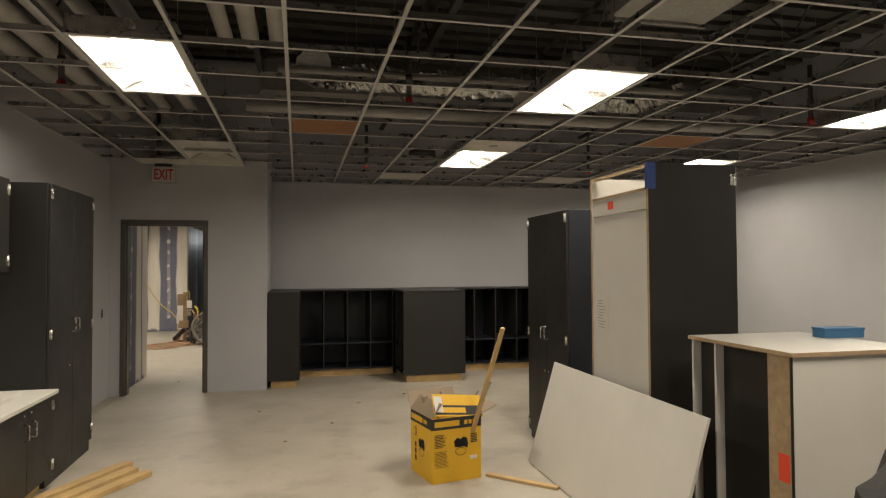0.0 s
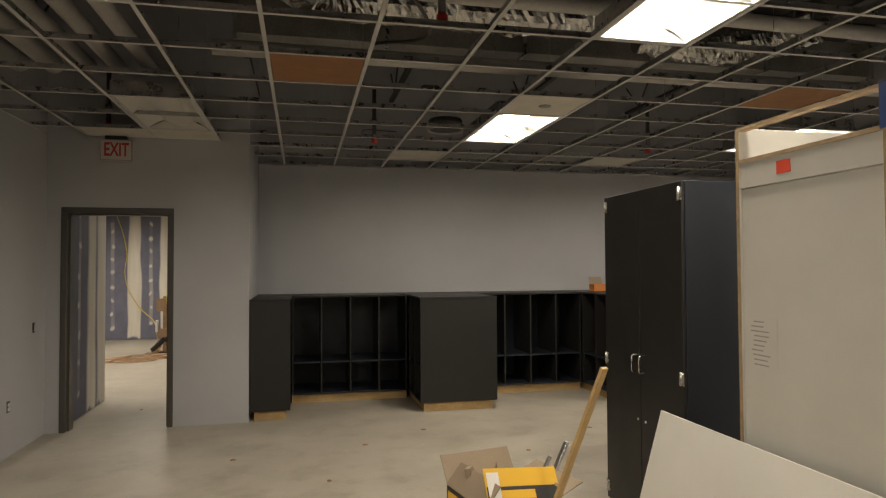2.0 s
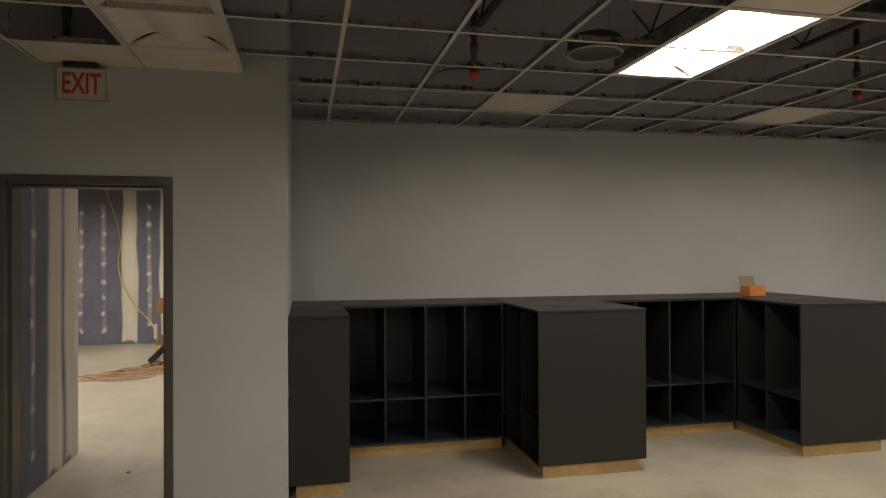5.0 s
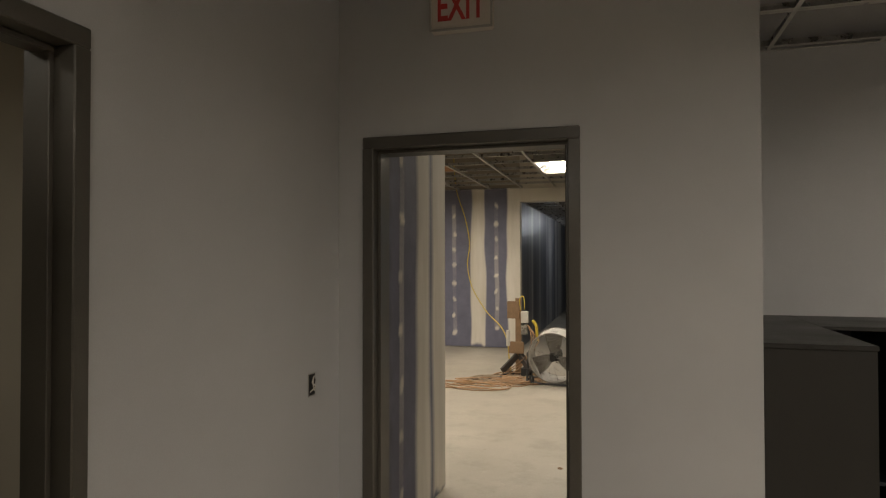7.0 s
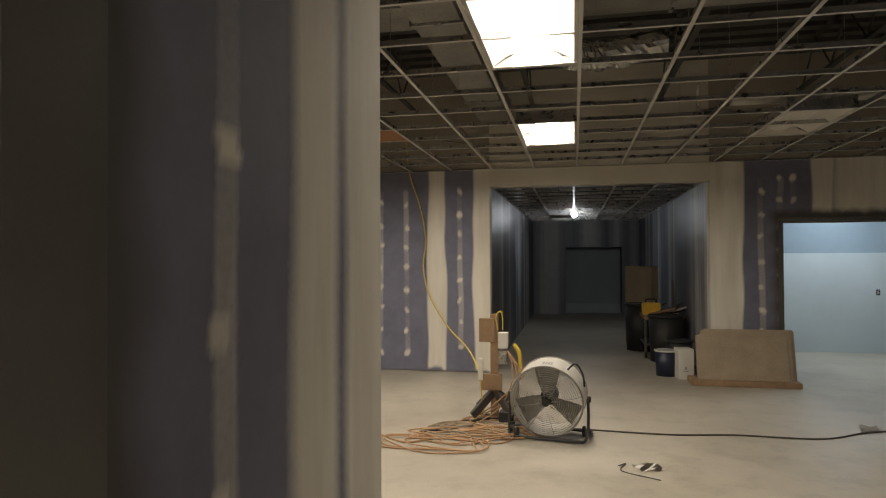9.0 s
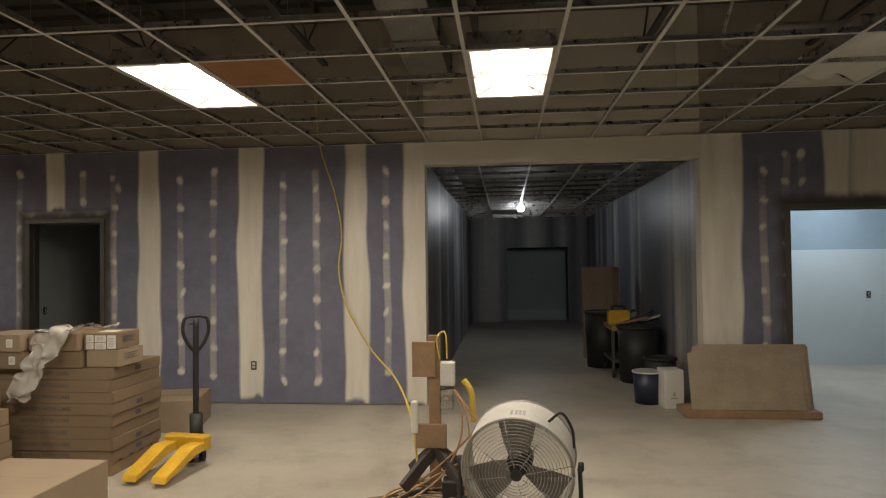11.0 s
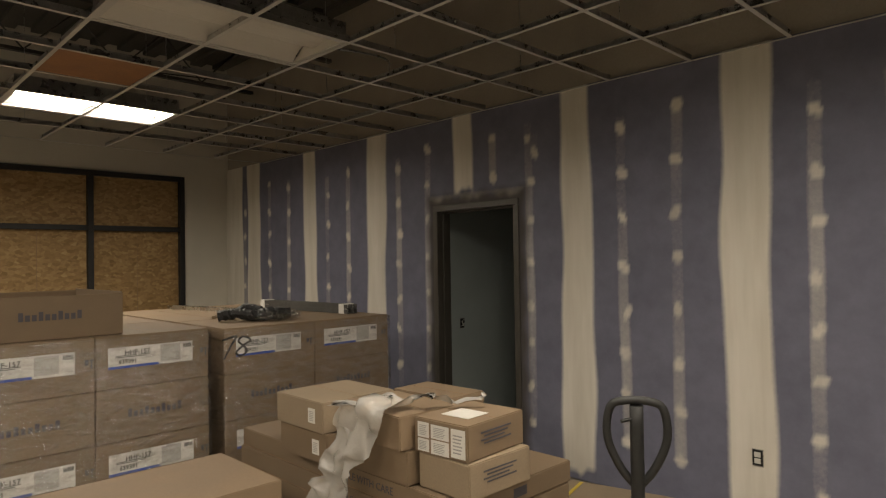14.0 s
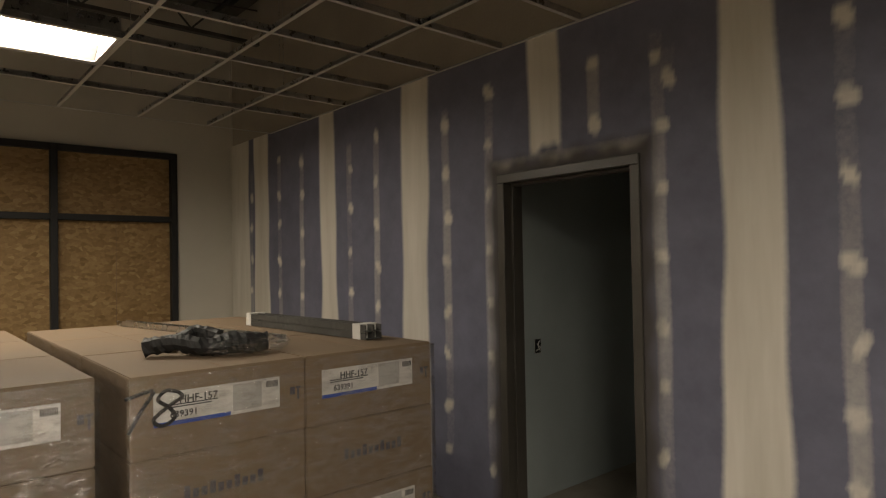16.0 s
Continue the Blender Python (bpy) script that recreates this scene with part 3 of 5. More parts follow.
tagged(boxes("passage_lid", [(-2.66, 17.3, 3.2, 0.56, 26.85, 3.3)], M_DARK), "dark lid over the passage grid", "ceiling", kind="structure")


def troffer(x0, y0, w, d, lit, z=CEIL, lens=M_LENS):
    """Two by four recessed light: frame, sloped reflector wings and a raised centre diffuser."""
    e = thing("ceiling_light", (x0 + w / 2, y0 + d / 2, z), "lit white recessed fluorescent ceiling light" if lit else "unlit white recessed ceiling light in the grid", "ceiling light", "recessed ceiling lights")
    a, b, c = w / 2 - 0.014, d / 2 - 0.014, w * 0.2
    part("frame", join(block(-a, -b, 0.003, a, -b + 0.02, 0.012, 0), block(-a, b - 0.02, 0.003, a, b, 0.012, 0), block(-a, -b + 0.02, 0.003, -a + 0.02, b - 0.02, 0.012, 0), block(a - 0.02, -b + 0.02, 0.003, a, b - 0.02, 0.012, 0)), M_TEE, e)
    ends = b - 0.022
    for s in (-1, 1):
        v = []
        for k in range(7):
            t = k / 6
            x = s * (a - 0.02 - (a - 0.02 - c) * t)
            zz = 0.01 + 0.075 * math.sin(t * math.pi / 2)
            v += [(x, -ends if t else -b + 0.02, zz), (x, ends if t else b - 0.02, zz)]
        f = [(2 * k, 2 * k + 1, 2 * k + 3, 2 * k + 2) if s < 0 else (2 * k, 2 * k + 2, 2 * k + 3, 2 * k + 1) for k in range(6)]
        mesh_ob("reflector", v, f, M_REFL if lit else M_LENSOFF, e)
        mesh_ob("end_reflector", [(-a + 0.02, s * (b - 0.02), 0.01), (a - 0.02, s * (b - 0.02), 0.01), (c, s * ends, 0.085), (-c, s * ends, 0.085)], [(0, 1, 2, 3)] if s > 0 else [(3, 2, 1, 0)], M_REFL if lit else M_LENSOFF, e)
    v, f = [], []
    for k in range(9):
        t = -1 + k / 4
        v += [(c * t, -ends, 0.042 + 0.042 * t * t), (c * t, ends, 0.042 + 0.042 * t * t)]
    f = [(2 * k, 2 * k + 1, 2 * k + 3, 2 * k + 2) for k in range(8)]
    mesh_ob("diffuser", v, f, lens if lit else M_LENSOFF, e)
    part("housing", join(block(-a, -b, 0.095, a, b, 0.12, 0), block(-a, -b, 0.012, -a + 0.004, b, 0.095, 0), block(a - 0.004, -b, 0.012, a, b, 0.095, 0), block(-a, -b, 0.013, a, -b + 0.004, 0.095, 0), block(-a, b - 0.004, 0.013, a, b, 0.095, 0)), M_STEEL, e)
    return e


for x, y, lit in ((-1.08, 3.79, 1), (1.97, 3.79, 1), (1.97, 6.84, 1), (5.02, 6.84, 1), (5.02, 3.79, 1), (-1.08, 6.84, 0), (-1.08, 0.74, 1), (1.97, 0.74, 1), (5.02, 0.74, 1)):
    troffer(x, y, 0.61, 1.22, lit)
# At y 11.095 all but x -1.885 are unseen fill lamps added for brightness.
for x, y, lit in ((-1.885, 14.07, 1), (-1.885, 11.095, 1), (-4.233, 14.07, 1), (-8.93, 14.07, 1), (-6.581, 14.07, 0), (0.463, 13.9, 0), (-4.233, 11.095, 1), (-6.581, 11.095, 1), (-8.93, 11.095, 1), (2.81, 11.095, 1)):
    troffer(x, y if y != 13.9 else 14.07, 0.587, 1.19, lit)
troffer(2.6, 18.2, 0.61, 1.22, 1, 2.88, M_LENS3)
troffer(-3.9, 5.6, 0.61, 1.22, 1, 2.74, M_LENS4)


def ceiling_tile(x, y, w, d, material, label):
    t = tagged(part("ceiling_tile", block(x + 0.014, y + 0.014, CEIL + 0.004, x + w - 0.014, y + d - 0.014, CEIL + 0.018, 0.002), material, None), label, "ceiling tile", "loose ceiling tiles", "structure")
    return t


for x, y in ((0.14, 5.62), (3.8, 5.62)):
    ceiling_tile(x, y, 0.61, 0.61, M_TILE, "brown-backed ceiling tile set in the grid")
for x, y in ((1.97, 6.23), (1.36, 8.67), (-1.69, 8.06), (-1.08, 8.06), (3.8, 8.67)):
    ceiling_tile(x, y, 0.61, 0.61, M_TILEW, "off-white ceiling tile set in the grid")
for x, y in ((-3.646, 14.07), (-7.755, 14.07)):
    ceiling_tile(x, y, 0.587, 0.595, M_TILE, "brown-backed ceiling tile set in the grid")


for x in (-1.932, -0.756):
    for y in (23.7, 24.31):
        tagged(part("ceiling_tile", block(x + 0.014, y + 0.014, 2.664, x + 0.574, y + 0.596, 2.678, 0.002), M_TILEW, None), "off-white ceiling tile in the passage grid", "ceiling tile", "loose ceiling tiles", "structure")
pl = thing("work_lamp", (-1.34, 22.0, 2.655), "lit bare bulb under the passage grid", "lamp")
bm = bmesh.new()
bmesh.ops.create_uvsphere(bm, u_segments=20, v_segments=12, radius=0.06, matrix=Matrix.Translation((0, 0, -0.11)))
for f in bm.faces:
    f.smooth = True
part("bulb", bm, M_LENS2, pl, "glowing cool white bulb")
part("socket", cyl(0.03, 0.06, pose(0, 0, -0.06), 16, bev=0.004), M_OUTW, pl)


# ---- classroom things ----
def pull(parent, m):
    """A wire pull, standing, on a face at m (z out of the face)."""
    pts = [(0, -0.05, 0), (0, -0.05, 0.026), (0, -0.042, 0.034), (0, 0.042, 0.034), (0, 0.05, 0.026), (0, 0.05, 0)]
    bm = tube_bm(pts, 0.0045, 8, raw=True)
    bm.transform(m)
    part("handle", bm, M_CHROME, parent, "satin nickel wire pull")


def hinge(parent, m):
    bm = join(block(-0.022, -0.035, 0, 0.022, 0.035, 0.004, 0.001), cyl(0.006, 0.075, pose(0, -0.0375, 0.006, -90), 10))
    bm.transform(m)
    part("hinge", bm, M_CHROME, parent, "satin nickel hinge")


# Tall black cabinet beside the left wall (local: front faces +x)
tc = thing("tall_cabinet", (-2.055, 5.04, 0), "black laminate tall cabinet with closed double doors", "cabinet", "black classroom cabinets")
part("body", block(0, 0, 0.0, 0.495, 1.0, 2.2, 0.003), M_BLACK, tc)
for y0, y1, hy, ey in ((0.004, 0.498, 0.455, 0.02), (0.502, 0.996, 0.545, 0.98)):
    d = part("door", block(0.497, y0, 0.1, 0.517, y1, 2.195, 0.002), M_BLACK, tc)
    pull(d, on(FACE_X, 0.517, hy, 1.13))
    for z in (0.2, 1.1, 2.12):
        hinge(d, on(FACE_X, 0.517, ey, z))
    part("lock", cyl(0.008, 0.004, on(FACE_X, 0.517, hy - 0.03, 0.82), 12), M_CHROME, d)

wc = thing("wall_cabinet", (-2.055, 3.2, 1.55), "black laminate upper wall cabinet with closed door", "cabinet", "black classroom cabinets")
part("body", block(0, 0, 0, 0.3, 1.66, 0.65, 0.003), M_BLACK, wc)
for y0, y1 in ((0.004, 0.826), (0.834, 1.656)):
    d = part("door", block(0.302, y0, 0.004, 0.322, y1, 0.646, 0.002), M_BLACK, wc)
    for z in (0.08, 0.57):
        hinge(d, on(FACE_X, 0.322, y1 - 0.02, z))

bc = thing("base_cabinet", (-2.055, 3.2, 0), "black laminate base cabinet with two doors", "cabinet", "black classroom cabinets")
part("body", block(0, 0, 0.1, 0.53, 1.835, 0.68, 0.003), M_BLACK, bc)
part("plinth", block(0, 0.01, 0, 0.47, 1.82, 0.1, 0.002), M_PINE, bc, "raw pine plinth")
for k in range(4):
    d = part("door", block(0.532, 0.004 + 0.458 * k, 0.105, 0.552, 0.455 + 0.458 * k, 0.675, 0.002), M_BLACK, bc)
    hy = 0.4 + 0.458 * k if k % 2 == 0 else 0.06 + 0.458 * k
    pull(d, on(FACE_X, 0.552, hy, 0.52))
    part("lock", cyl(0.008, 0.004, on(FACE_X, 0.552, hy, 0.63), 12), M_CHROME, d)
    for z in (0.18, 0.6):
        hinge(d, on(FACE_X, 0.552, (0.02 if k % 2 == 0 else 0.44) + 0.458 * k, z))
ct = tagged(part("countertop", block(-2.055, 3.2, 0.681, -1.47, 5.035, 0.71, 0.004), M_WHITEM, None), "off-white countertop on the black base cabinet", "countertop")
tagged(part("countertop_board", block(-2.0, 3.4, 0.711, -1.62, 4.78, 0.74, 0.003), M_WHITEM, None), "loose off-white board lying on the countertop", "board")


def plank(x, y, z, length, w, h, rz, material, label, ry=0.0, name="wood_plank"):
    bm = block(0, -w / 2, 0, length, w / 2, h, 0.003)
    ob = part(name, bm, material, None)
    ob.matrix_world = pose(x, y, z, 0, ry, rz)
    return tagged(ob, label, "plank", "loose lumber")


plank(-1.62, 4.5, 0.0, 1.1, 0.09, 0.04, 62, M_PINE, "pale pine plank lying on the slab")
plank(-1.5, 4.42, 0.0, 1.0, 0.1, 0.04, 62, M_PINE, "pale pine plank lying on the slab")
plank(-1.38, 4.36, 0.0, 0.95, 0.09, 0.04, 60, M_PINE, "pale pine plank lying on the slab")
plank(1.60, 4.57, 0.0, 0.58, 0.05, 0.022, -46, M_PINE, "thin pine strip lying on the slab")


# Exit sign
ex = thing("exit_sign", (-1.43, 8.487, 2.64), "off-white exit sign with red letters under the ceiling", "exit sign")
part("housing", block(-0.145, -0.045, 0, 0.145, 0.012, 0.205, 0.006, 2), M_EXITBODY, ex)
part("face_rim", join(block(-0.147, -0.052, -0.002, 0.147, -0.044, 0.008, 0.001), block(-0.147, -0.052, 0.198, 0.147, -0.044, 0.207, 0.001), block(-0.147, -0.052, 0.008, -0.138, -0.044, 0.198, 0.001), block(0.138, -0.052, 0.008, 0.147, -0.044, 0.198, 0.001)), M_GREYINK, ex, "grey rim")
lettering("letters", "EXIT", 0.185, on(FACE_NY, 0, -0.046, 0.103) @ Matrix.Diagonal((0.6, 1.0, 1, 1)), M_EXIT, ex, 0.004)
part("canopy", block(-0.1, -0.07, 0.205, 0.1, 0.0, 0.24, 0.006), M_RUBBER, ex)


def outlet(name, m, cover, label):
    o = thing(name, m, label, "outlet box")
    part("box_rim", join(block(-0.032, -0.05, -0.03, 0.032, -0.046, 0.003, 0), block(-0.032, 0.046, -0.03, 0.032, 0.05, 0.003, 0), block(-0.032, -0.046, -0.03, -0.029, 0.046, 0.003, 0), block(0.029, -0.046, -0.03, 0.032, 0.046, 0.003, 0)), M_STEEL, o)
    part("box_back", block(-0.029, -0.046, 0.0005, 0.029, 0.046, 0.0015, 0), M_RUBBER, o)
    if cover:
        part("receptacle", join(block(-0.018, -0.034, 0.0016, 0.018, -0.003, 0.008, 0.002), block(-0.018, 0.003, 0.0016, 0.018, 0.034, 0.008, 0.002)), M_OUTW, o)
    else:
        part("wires", join(tube_bm([(-0.02, -0.03, 0.004), (0.015, -0.01, 0.012), (-0.015, 0.01, 0.012), (0.018, 0.035, 0.004)], 0.003, 6), tube_bm([(0.02, -0.03, 0.004), (-0.01, 0.0, 0.014), (0.01, 0.03, 0.004)], 0.003, 6)), M_OUTW, o)
    return o


outlet("outlet_box", on(FACE_X, -2.0595, 8.22, 1.04), False, "open switch box with loose wires in the painted wall")
outlet("outlet_box", on(FACE_X, -2.0595, 7.72, 0.42), True, "low outlet box in the painted wall")
outlet("outlet_box", on(FACE_NY, -4.47, 17.077, 0.43), True, "outlet box in a pale band of joint compound")
outlet("outlet_box", on(FACE_X, -7.3595, 17.57, 1.02), False, "open switch box in the unlit room")
outlet("outlet_box", on(FACE_NY, 3.62, 19.998, 1.02), False, "open switch box in the pale lit room")


# Low cubby shelving
def cubby(m, n, w, label, depth=0.66, h=1.25):
    """Open unit facing -y, n bays wide, one shelf low down."""
    e = thing("cubby_shelf", m, label, "shelf", "black cubby shelving")
    b = 0.1
    part("back", block(0, depth - 0.012, b, w, depth, h - 0.02, 0), M_BLACKIN, e)
    part("bottom", block(0, 0, b, w, depth - 0.012, b + 0.018, 0.001), M_BLACKIN, e)
    part("top", block(0, -0.006, h - 0.02, w, depth, h, 0.002), M_BLACK, e)
    for k in range(n + 1):
        x = min(max(w * k / n - 0.009, 0), w - 0.018)
        part("divider", block(x, 0.0, b + 0.018, x + 0.018, depth - 0.012, h - 0.02, 0.001), M_BLACK, e)
    for k in range(n):
        part("shelf", block(w * k / n + 0.012, 0.012, 0.46, w * (k + 1) / n - 0.012, depth - 0.014, 0.478, 0.001), M_BLACKIN, e)
    part("plinth", block(0.0, 0.04, 0, w, 0.075, b, 0.002), M_PINE, e, "raw pine plinth board")
    return e


cubby((0.24, 9.31, 0), 4, 1.35, "black cubby shelf with four empty bays on a pine plinth")
cubby((2.49, 9.31, 0), 4, 1.36, "black cubby shelf with four empty bays on a pine plinth")
for x0, x1, sides in ((-0.175, 0.232, 1), (1.61, 2.48, 0), (3.86, 4.72, 0)):
    e = thing("cubby_pier", (x0, 8.52, 0), "black laminate end unit of the cubby shelving on a pine plinth", "shelf", "black cubby shelving")
    w = x1 - x0
    part("end_panel", block(0, 0, 0.1, w, 0.018, 1.23, 0.002), M_BLACK, e)
    part("top", block(-0.004, -0.006, 1.23, w + 0.004, 1.455, 1.25, 0.002), M_BLACK, e)
    part("plinth", block(0.045, 0.04, 0, w - 0.045, 1.44, 0.1, 0.002), M_PINE, e, "raw pine plinth board")
    part("bottom", block(0, 0.018, 0.1, w, 1.455, 0.118, 0.001), M_BLACKIN, e)
    part("spine", block(w / 2 - 0.009, 0.018, 0.118, w / 2 + 0.009, 1.455, 1.23, 0), M_BLACKIN, e)
    for y in (0.40, 0.77):
        part("divider", block(0.002, y, 0.118, w / 2 - 0.009, y + 0.018, 1.23, 0.001), M_BLACK, e)
        part("divider", block(w / 2 + 0.009, y, 0.118, w - 0.002, y + 0.018, 1.23, 0.001), M_BLACK, e)
    for a, b in ((0.014, w / 2 - 0.009), (w / 2 + 0.009, w - 0.014)):
        part("shelf", block(a, 0.018, 0.46, b, 0.77, 0.478, 0.001), M_BLACKIN, e)

ob_ = thing("small_open_box", (4.2, 9.52, 1.251, 0, 0, 8), "small orange cardboard box with its flap open on the shelving", "box")
part("carton", join(block(-0.1, -0.06, 0, 0.1, 0.06, 0.004, 0), block(-0.1, -0.06, 0.004, 0.1, -0.056, 0.09, 0), block(-0.1, 0.056, 0.004, 0.1, 0.06, 0.09, 0), block(-0.1, -0.056, 0.004, -0.096, 0.056, 0.09, 0), block(0.096, -0.056, 0.004, 0.1, 0.056, 0.09, 0)), mat("orange_carton", (0.62, 0.22, 0.05), 0.6), ob_)
fl = part("flap", block(-0.09, 0, 0, 0.1, 0.003, 0.1, 0), M_KRAFT2, ob_)
fl.matrix_basis = pose(0, 0.06, 0.09, -18)

# Tall black cabinet facing -x, doors closed
bk = thing("tall_cabinet", (2.3, 4.66, 0), "black laminate tall cabinet standing loose in the room", "cabinet", "black classroom cabinets")
part("body", block(0.022, 0, 0.0, 0.62, 0.88, 2.03, 0.003), M_BLACKIN, bk)
for y0, y1, hy, ey in ((0.004, 0.438, 0.398, 0.018), (0.442, 0.876, 0.482, 0.862)):
    d = part("door", block(0, y0, 0.08, 0.02, y1, 2.026, 0.002), M_BLACK, bk)
    pull(d, on(FACE_NX, 0, hy, 1.0))
    part("lock", cyl(0.008, 0.004, on(FACE_NX, 0, hy - 0.01, 0.67), 12), M_CHROME, d)
    for z in (0.16, 0.98, 1.96):
        hinge(d, on(FACE_NX, 0, ey, z))

# Tall white-backed carcass beside it
wt = thing("tall_cabinet", (2.315, 3.45, 0), "tall cabinet carcass, white back, black side, open top slot", "cabinet", "black classroom cabinets")
part("side", block(0, 0, 0, 0.62, 0.019, 2.21, 0.002), M_BLACK, wt, "black laminate side panel")
part("side", block(0, 0.771, 0, 0.62, 0.79, 2.21, 0.002), M_WHITEM, wt, "white side panel")
part("back_panel", block(0.012, 0.02, 0.0, 0.026, 0.77, 1.925, 0.001), M_WHITEM, wt)
part("back_rail", block(0.006, 0.02, 1.93, 0.026, 0.77, 2.045, 0.001), M_WHITEM, wt)
part("edge_band", join(block(-0.003, 0, 0, 0, 0.019, 2.21, 0), block(-0.003, 0.771, 0, 0, 0.79, 2.21, 0)), M_EDGE, wt)
part("rail_edge", block(0.002, 0.02, 2.045, 0.026, 0.77, 2.062, 0), M_EDGE, wt)
part("top_stretcher", block(0.0, 0.02, 2.195, 0.04, 0.77, 2.21, 0), M_EDGE, wt)
part("inner_shelf", block(0.03, 0.02, 1.94, 0.6, 0.77, 1.958, 0), M_WHITEM, wt)
part("sticker", block(0.0045, 0.46, 1.965, 0.006, 0.54, 2.02, 0), M_TAG, wt, "orange-red sticker")
part("tape", block(-0.005, -0.004, 2.05, 0.05, 0.03, 2.214, 0), M_TAPE, wt, "dark blue tape at the corner")
for z in (0.2, 1.1, 2.12):
    hinge(wt, on(FACE_NY, 0.6, 0, z))
pr = part("printed_sheet", block(0.0105, 0.56, 1.12, 0.012, 0.73, 1.36, 0), M_WHITEM, wt)
bars = []
random.seed(4)
for k in range(10):
    z = 1.135 + 0.021 * k
    bars.append((0.0098, 0.6 + random.uniform(0, 0.05), z, 0.0105, 0.7 + random.uniform(0, 0.025), z + 0.006))
boxes("print_line", bars, M_GREYINK, wt)

# Low white cabinet with open face
lw = thing("low_cabinet", (2.43, 2.42, 0), "white melamine low cabinet with dark open face", "cabinet")
part("top", block(-0.012, -0.012, 1.15, 0.74, 0.79, 1.17, 0.002), M_WHITEM, lw)
part("top_edge", join(block(-0.016, -0.012, 1.15, -0.012, 0.79, 1.169, 0), block(-0.012, -0.016, 1.15, 0.74, -0.012, 1.169, 0)), M_EDGE, lw, "raw particle board edge")
part("side", block(0, 0, 0, 0.72, 0.018, 1.15, 0.002), M_WHITEM, lw)
part("side", block(0, 0.76, 0, 0.72, 0.778, 1.15, 0.002), M_WHITEM, lw)
part("divider", block(0, 0.56, 0, 0.7, 0.575, 1.15, 0.001), M_WHITEM, lw)
# Black sheet 5 cm behind the open face stands in for the shaded interior.
part("back", block(0.05, 0.018, 0, 0.06, 0.76, 1.15, 0), M_BLACK, lw)
part("filler_strip", block(-0.002, 0.02, 0, 0.016, 0.165, 1.148, 0.001), M_EDGE, lw, "brown particle board strip")
part("edge_band", block(-0.004, 0.002, 0, -0.001, 0.018, 1.15, 0), M_BLACK, lw)
part("sticker", block(-0.0035, 0.03, 0.56, -0.002, 0.1, 0.69, 0), M_TAG, lw, "orange-red sticker")
copy_thing(lw, pose(3.06, 6.18, 0) @ Matrix.Diagonal((1, 1, 0.925, 1)))
bb = thing("blue_box", (3.15, 2.9, 1.171, 0, 0, -6), "blue cardboard box on the low white cabinet", "box")
part("body", block(-0.12, -0.05, 0, 0.12, 0.05, 0.045, 0.003), M_BLUE, bb)
part("lid", block(-0.123, -0.053, 0.042, 0.123, 0.053, 0.055, 0.002), M_BLUE, bb, "lighter blue lid")

# Leaning white panel
pan = part("leaning_board", block(0, -0.0, 0, 2.0, 0.82, 0.018, 0.001), M_WHITEM, None)
bx = Vector((0.0, -1.0, 0.0)).normalized()
up = Vector((0.235, -0.02, 0.80)).normalized()
up = (up - bx * up.dot(bx)).normalized()
nz = bx.cross(up)
pan.matrix_world = Matrix.Translation((2.035, 4.8, 0.004)) @ Matrix((bx, up, nz)).transposed().to_4x4()
tagged(pan, "large white melamine panel leaning against the tall cabinets", "panel")

# Black bag on the slab
bm = bmesh.new()
bmesh.ops.create_icosphere(bm, subdivisions=4, radius=1)
for v in bm.verts:
    n = noise.noise(v.co * 2.3) * 0.22 + noise.noise(v.co * 6) * 0.1
    v.co = Vector((v.co.x * 0.36, v.co.y * 0.34, v.co.z * 0.52)) * (1 + n)
    v.co.z = max(v.co.z, -0.44)
bag = part("black_bag", bm, M_RUBBER, None)
bag.matrix_world = pose(2.36, 1.6, 0.44, 0, 0, 20)
tagged(bag, "crumpled black plastic bag heaped on the slab", "bag")
bm = tube_bm([(0, 0, 0.3), (0.03, 0.03, 0.36), (0.08, 0.05, 0.38), (0.14, 0.04, 0.33)], 0.04, 10, 0.3)
part("bag_neck", bm, M_RUBBER, bag).matrix_basis = pose(-0.12, 0.02, 0.14)

# Open yellow carton with offcuts
yb = thing("yellow_carton", (1.31, 4.70, 0, 0, 0, 12), "open yellow and black tool carton full of offcuts", "box")
W, D, HH = 0.2, 0.205, 0.47
t = 0.006
for nm, a in (("wall", (-W, -D, 0, W, -D + t, HH)), ("wall", (-W, D - t, 0, W, D, HH)), ("wall", (-W, -D + t, 0, -W + t, D - t, HH)), ("wall", (W - t, -D + t, 0, W, D - t, HH))):
    part(nm, block(*a, 0.001), M_YELLOW, yb)
part("bottom", block(-W + t, -D + t, 0, W - t, D - t, t, 0), M_KRAFT2, yb)
part("black_band", join(block(-W - 0.0012, -D - 0.0012, HH - 0.085, W + 0.0012, -D + 0.001, HH - 0.002, 0), block(-W - 0.0012, -D + 0.001, HH - 0.085, -W + 0.001, D, HH - 0.002, 0)), M_INK, yb, "black printed band")
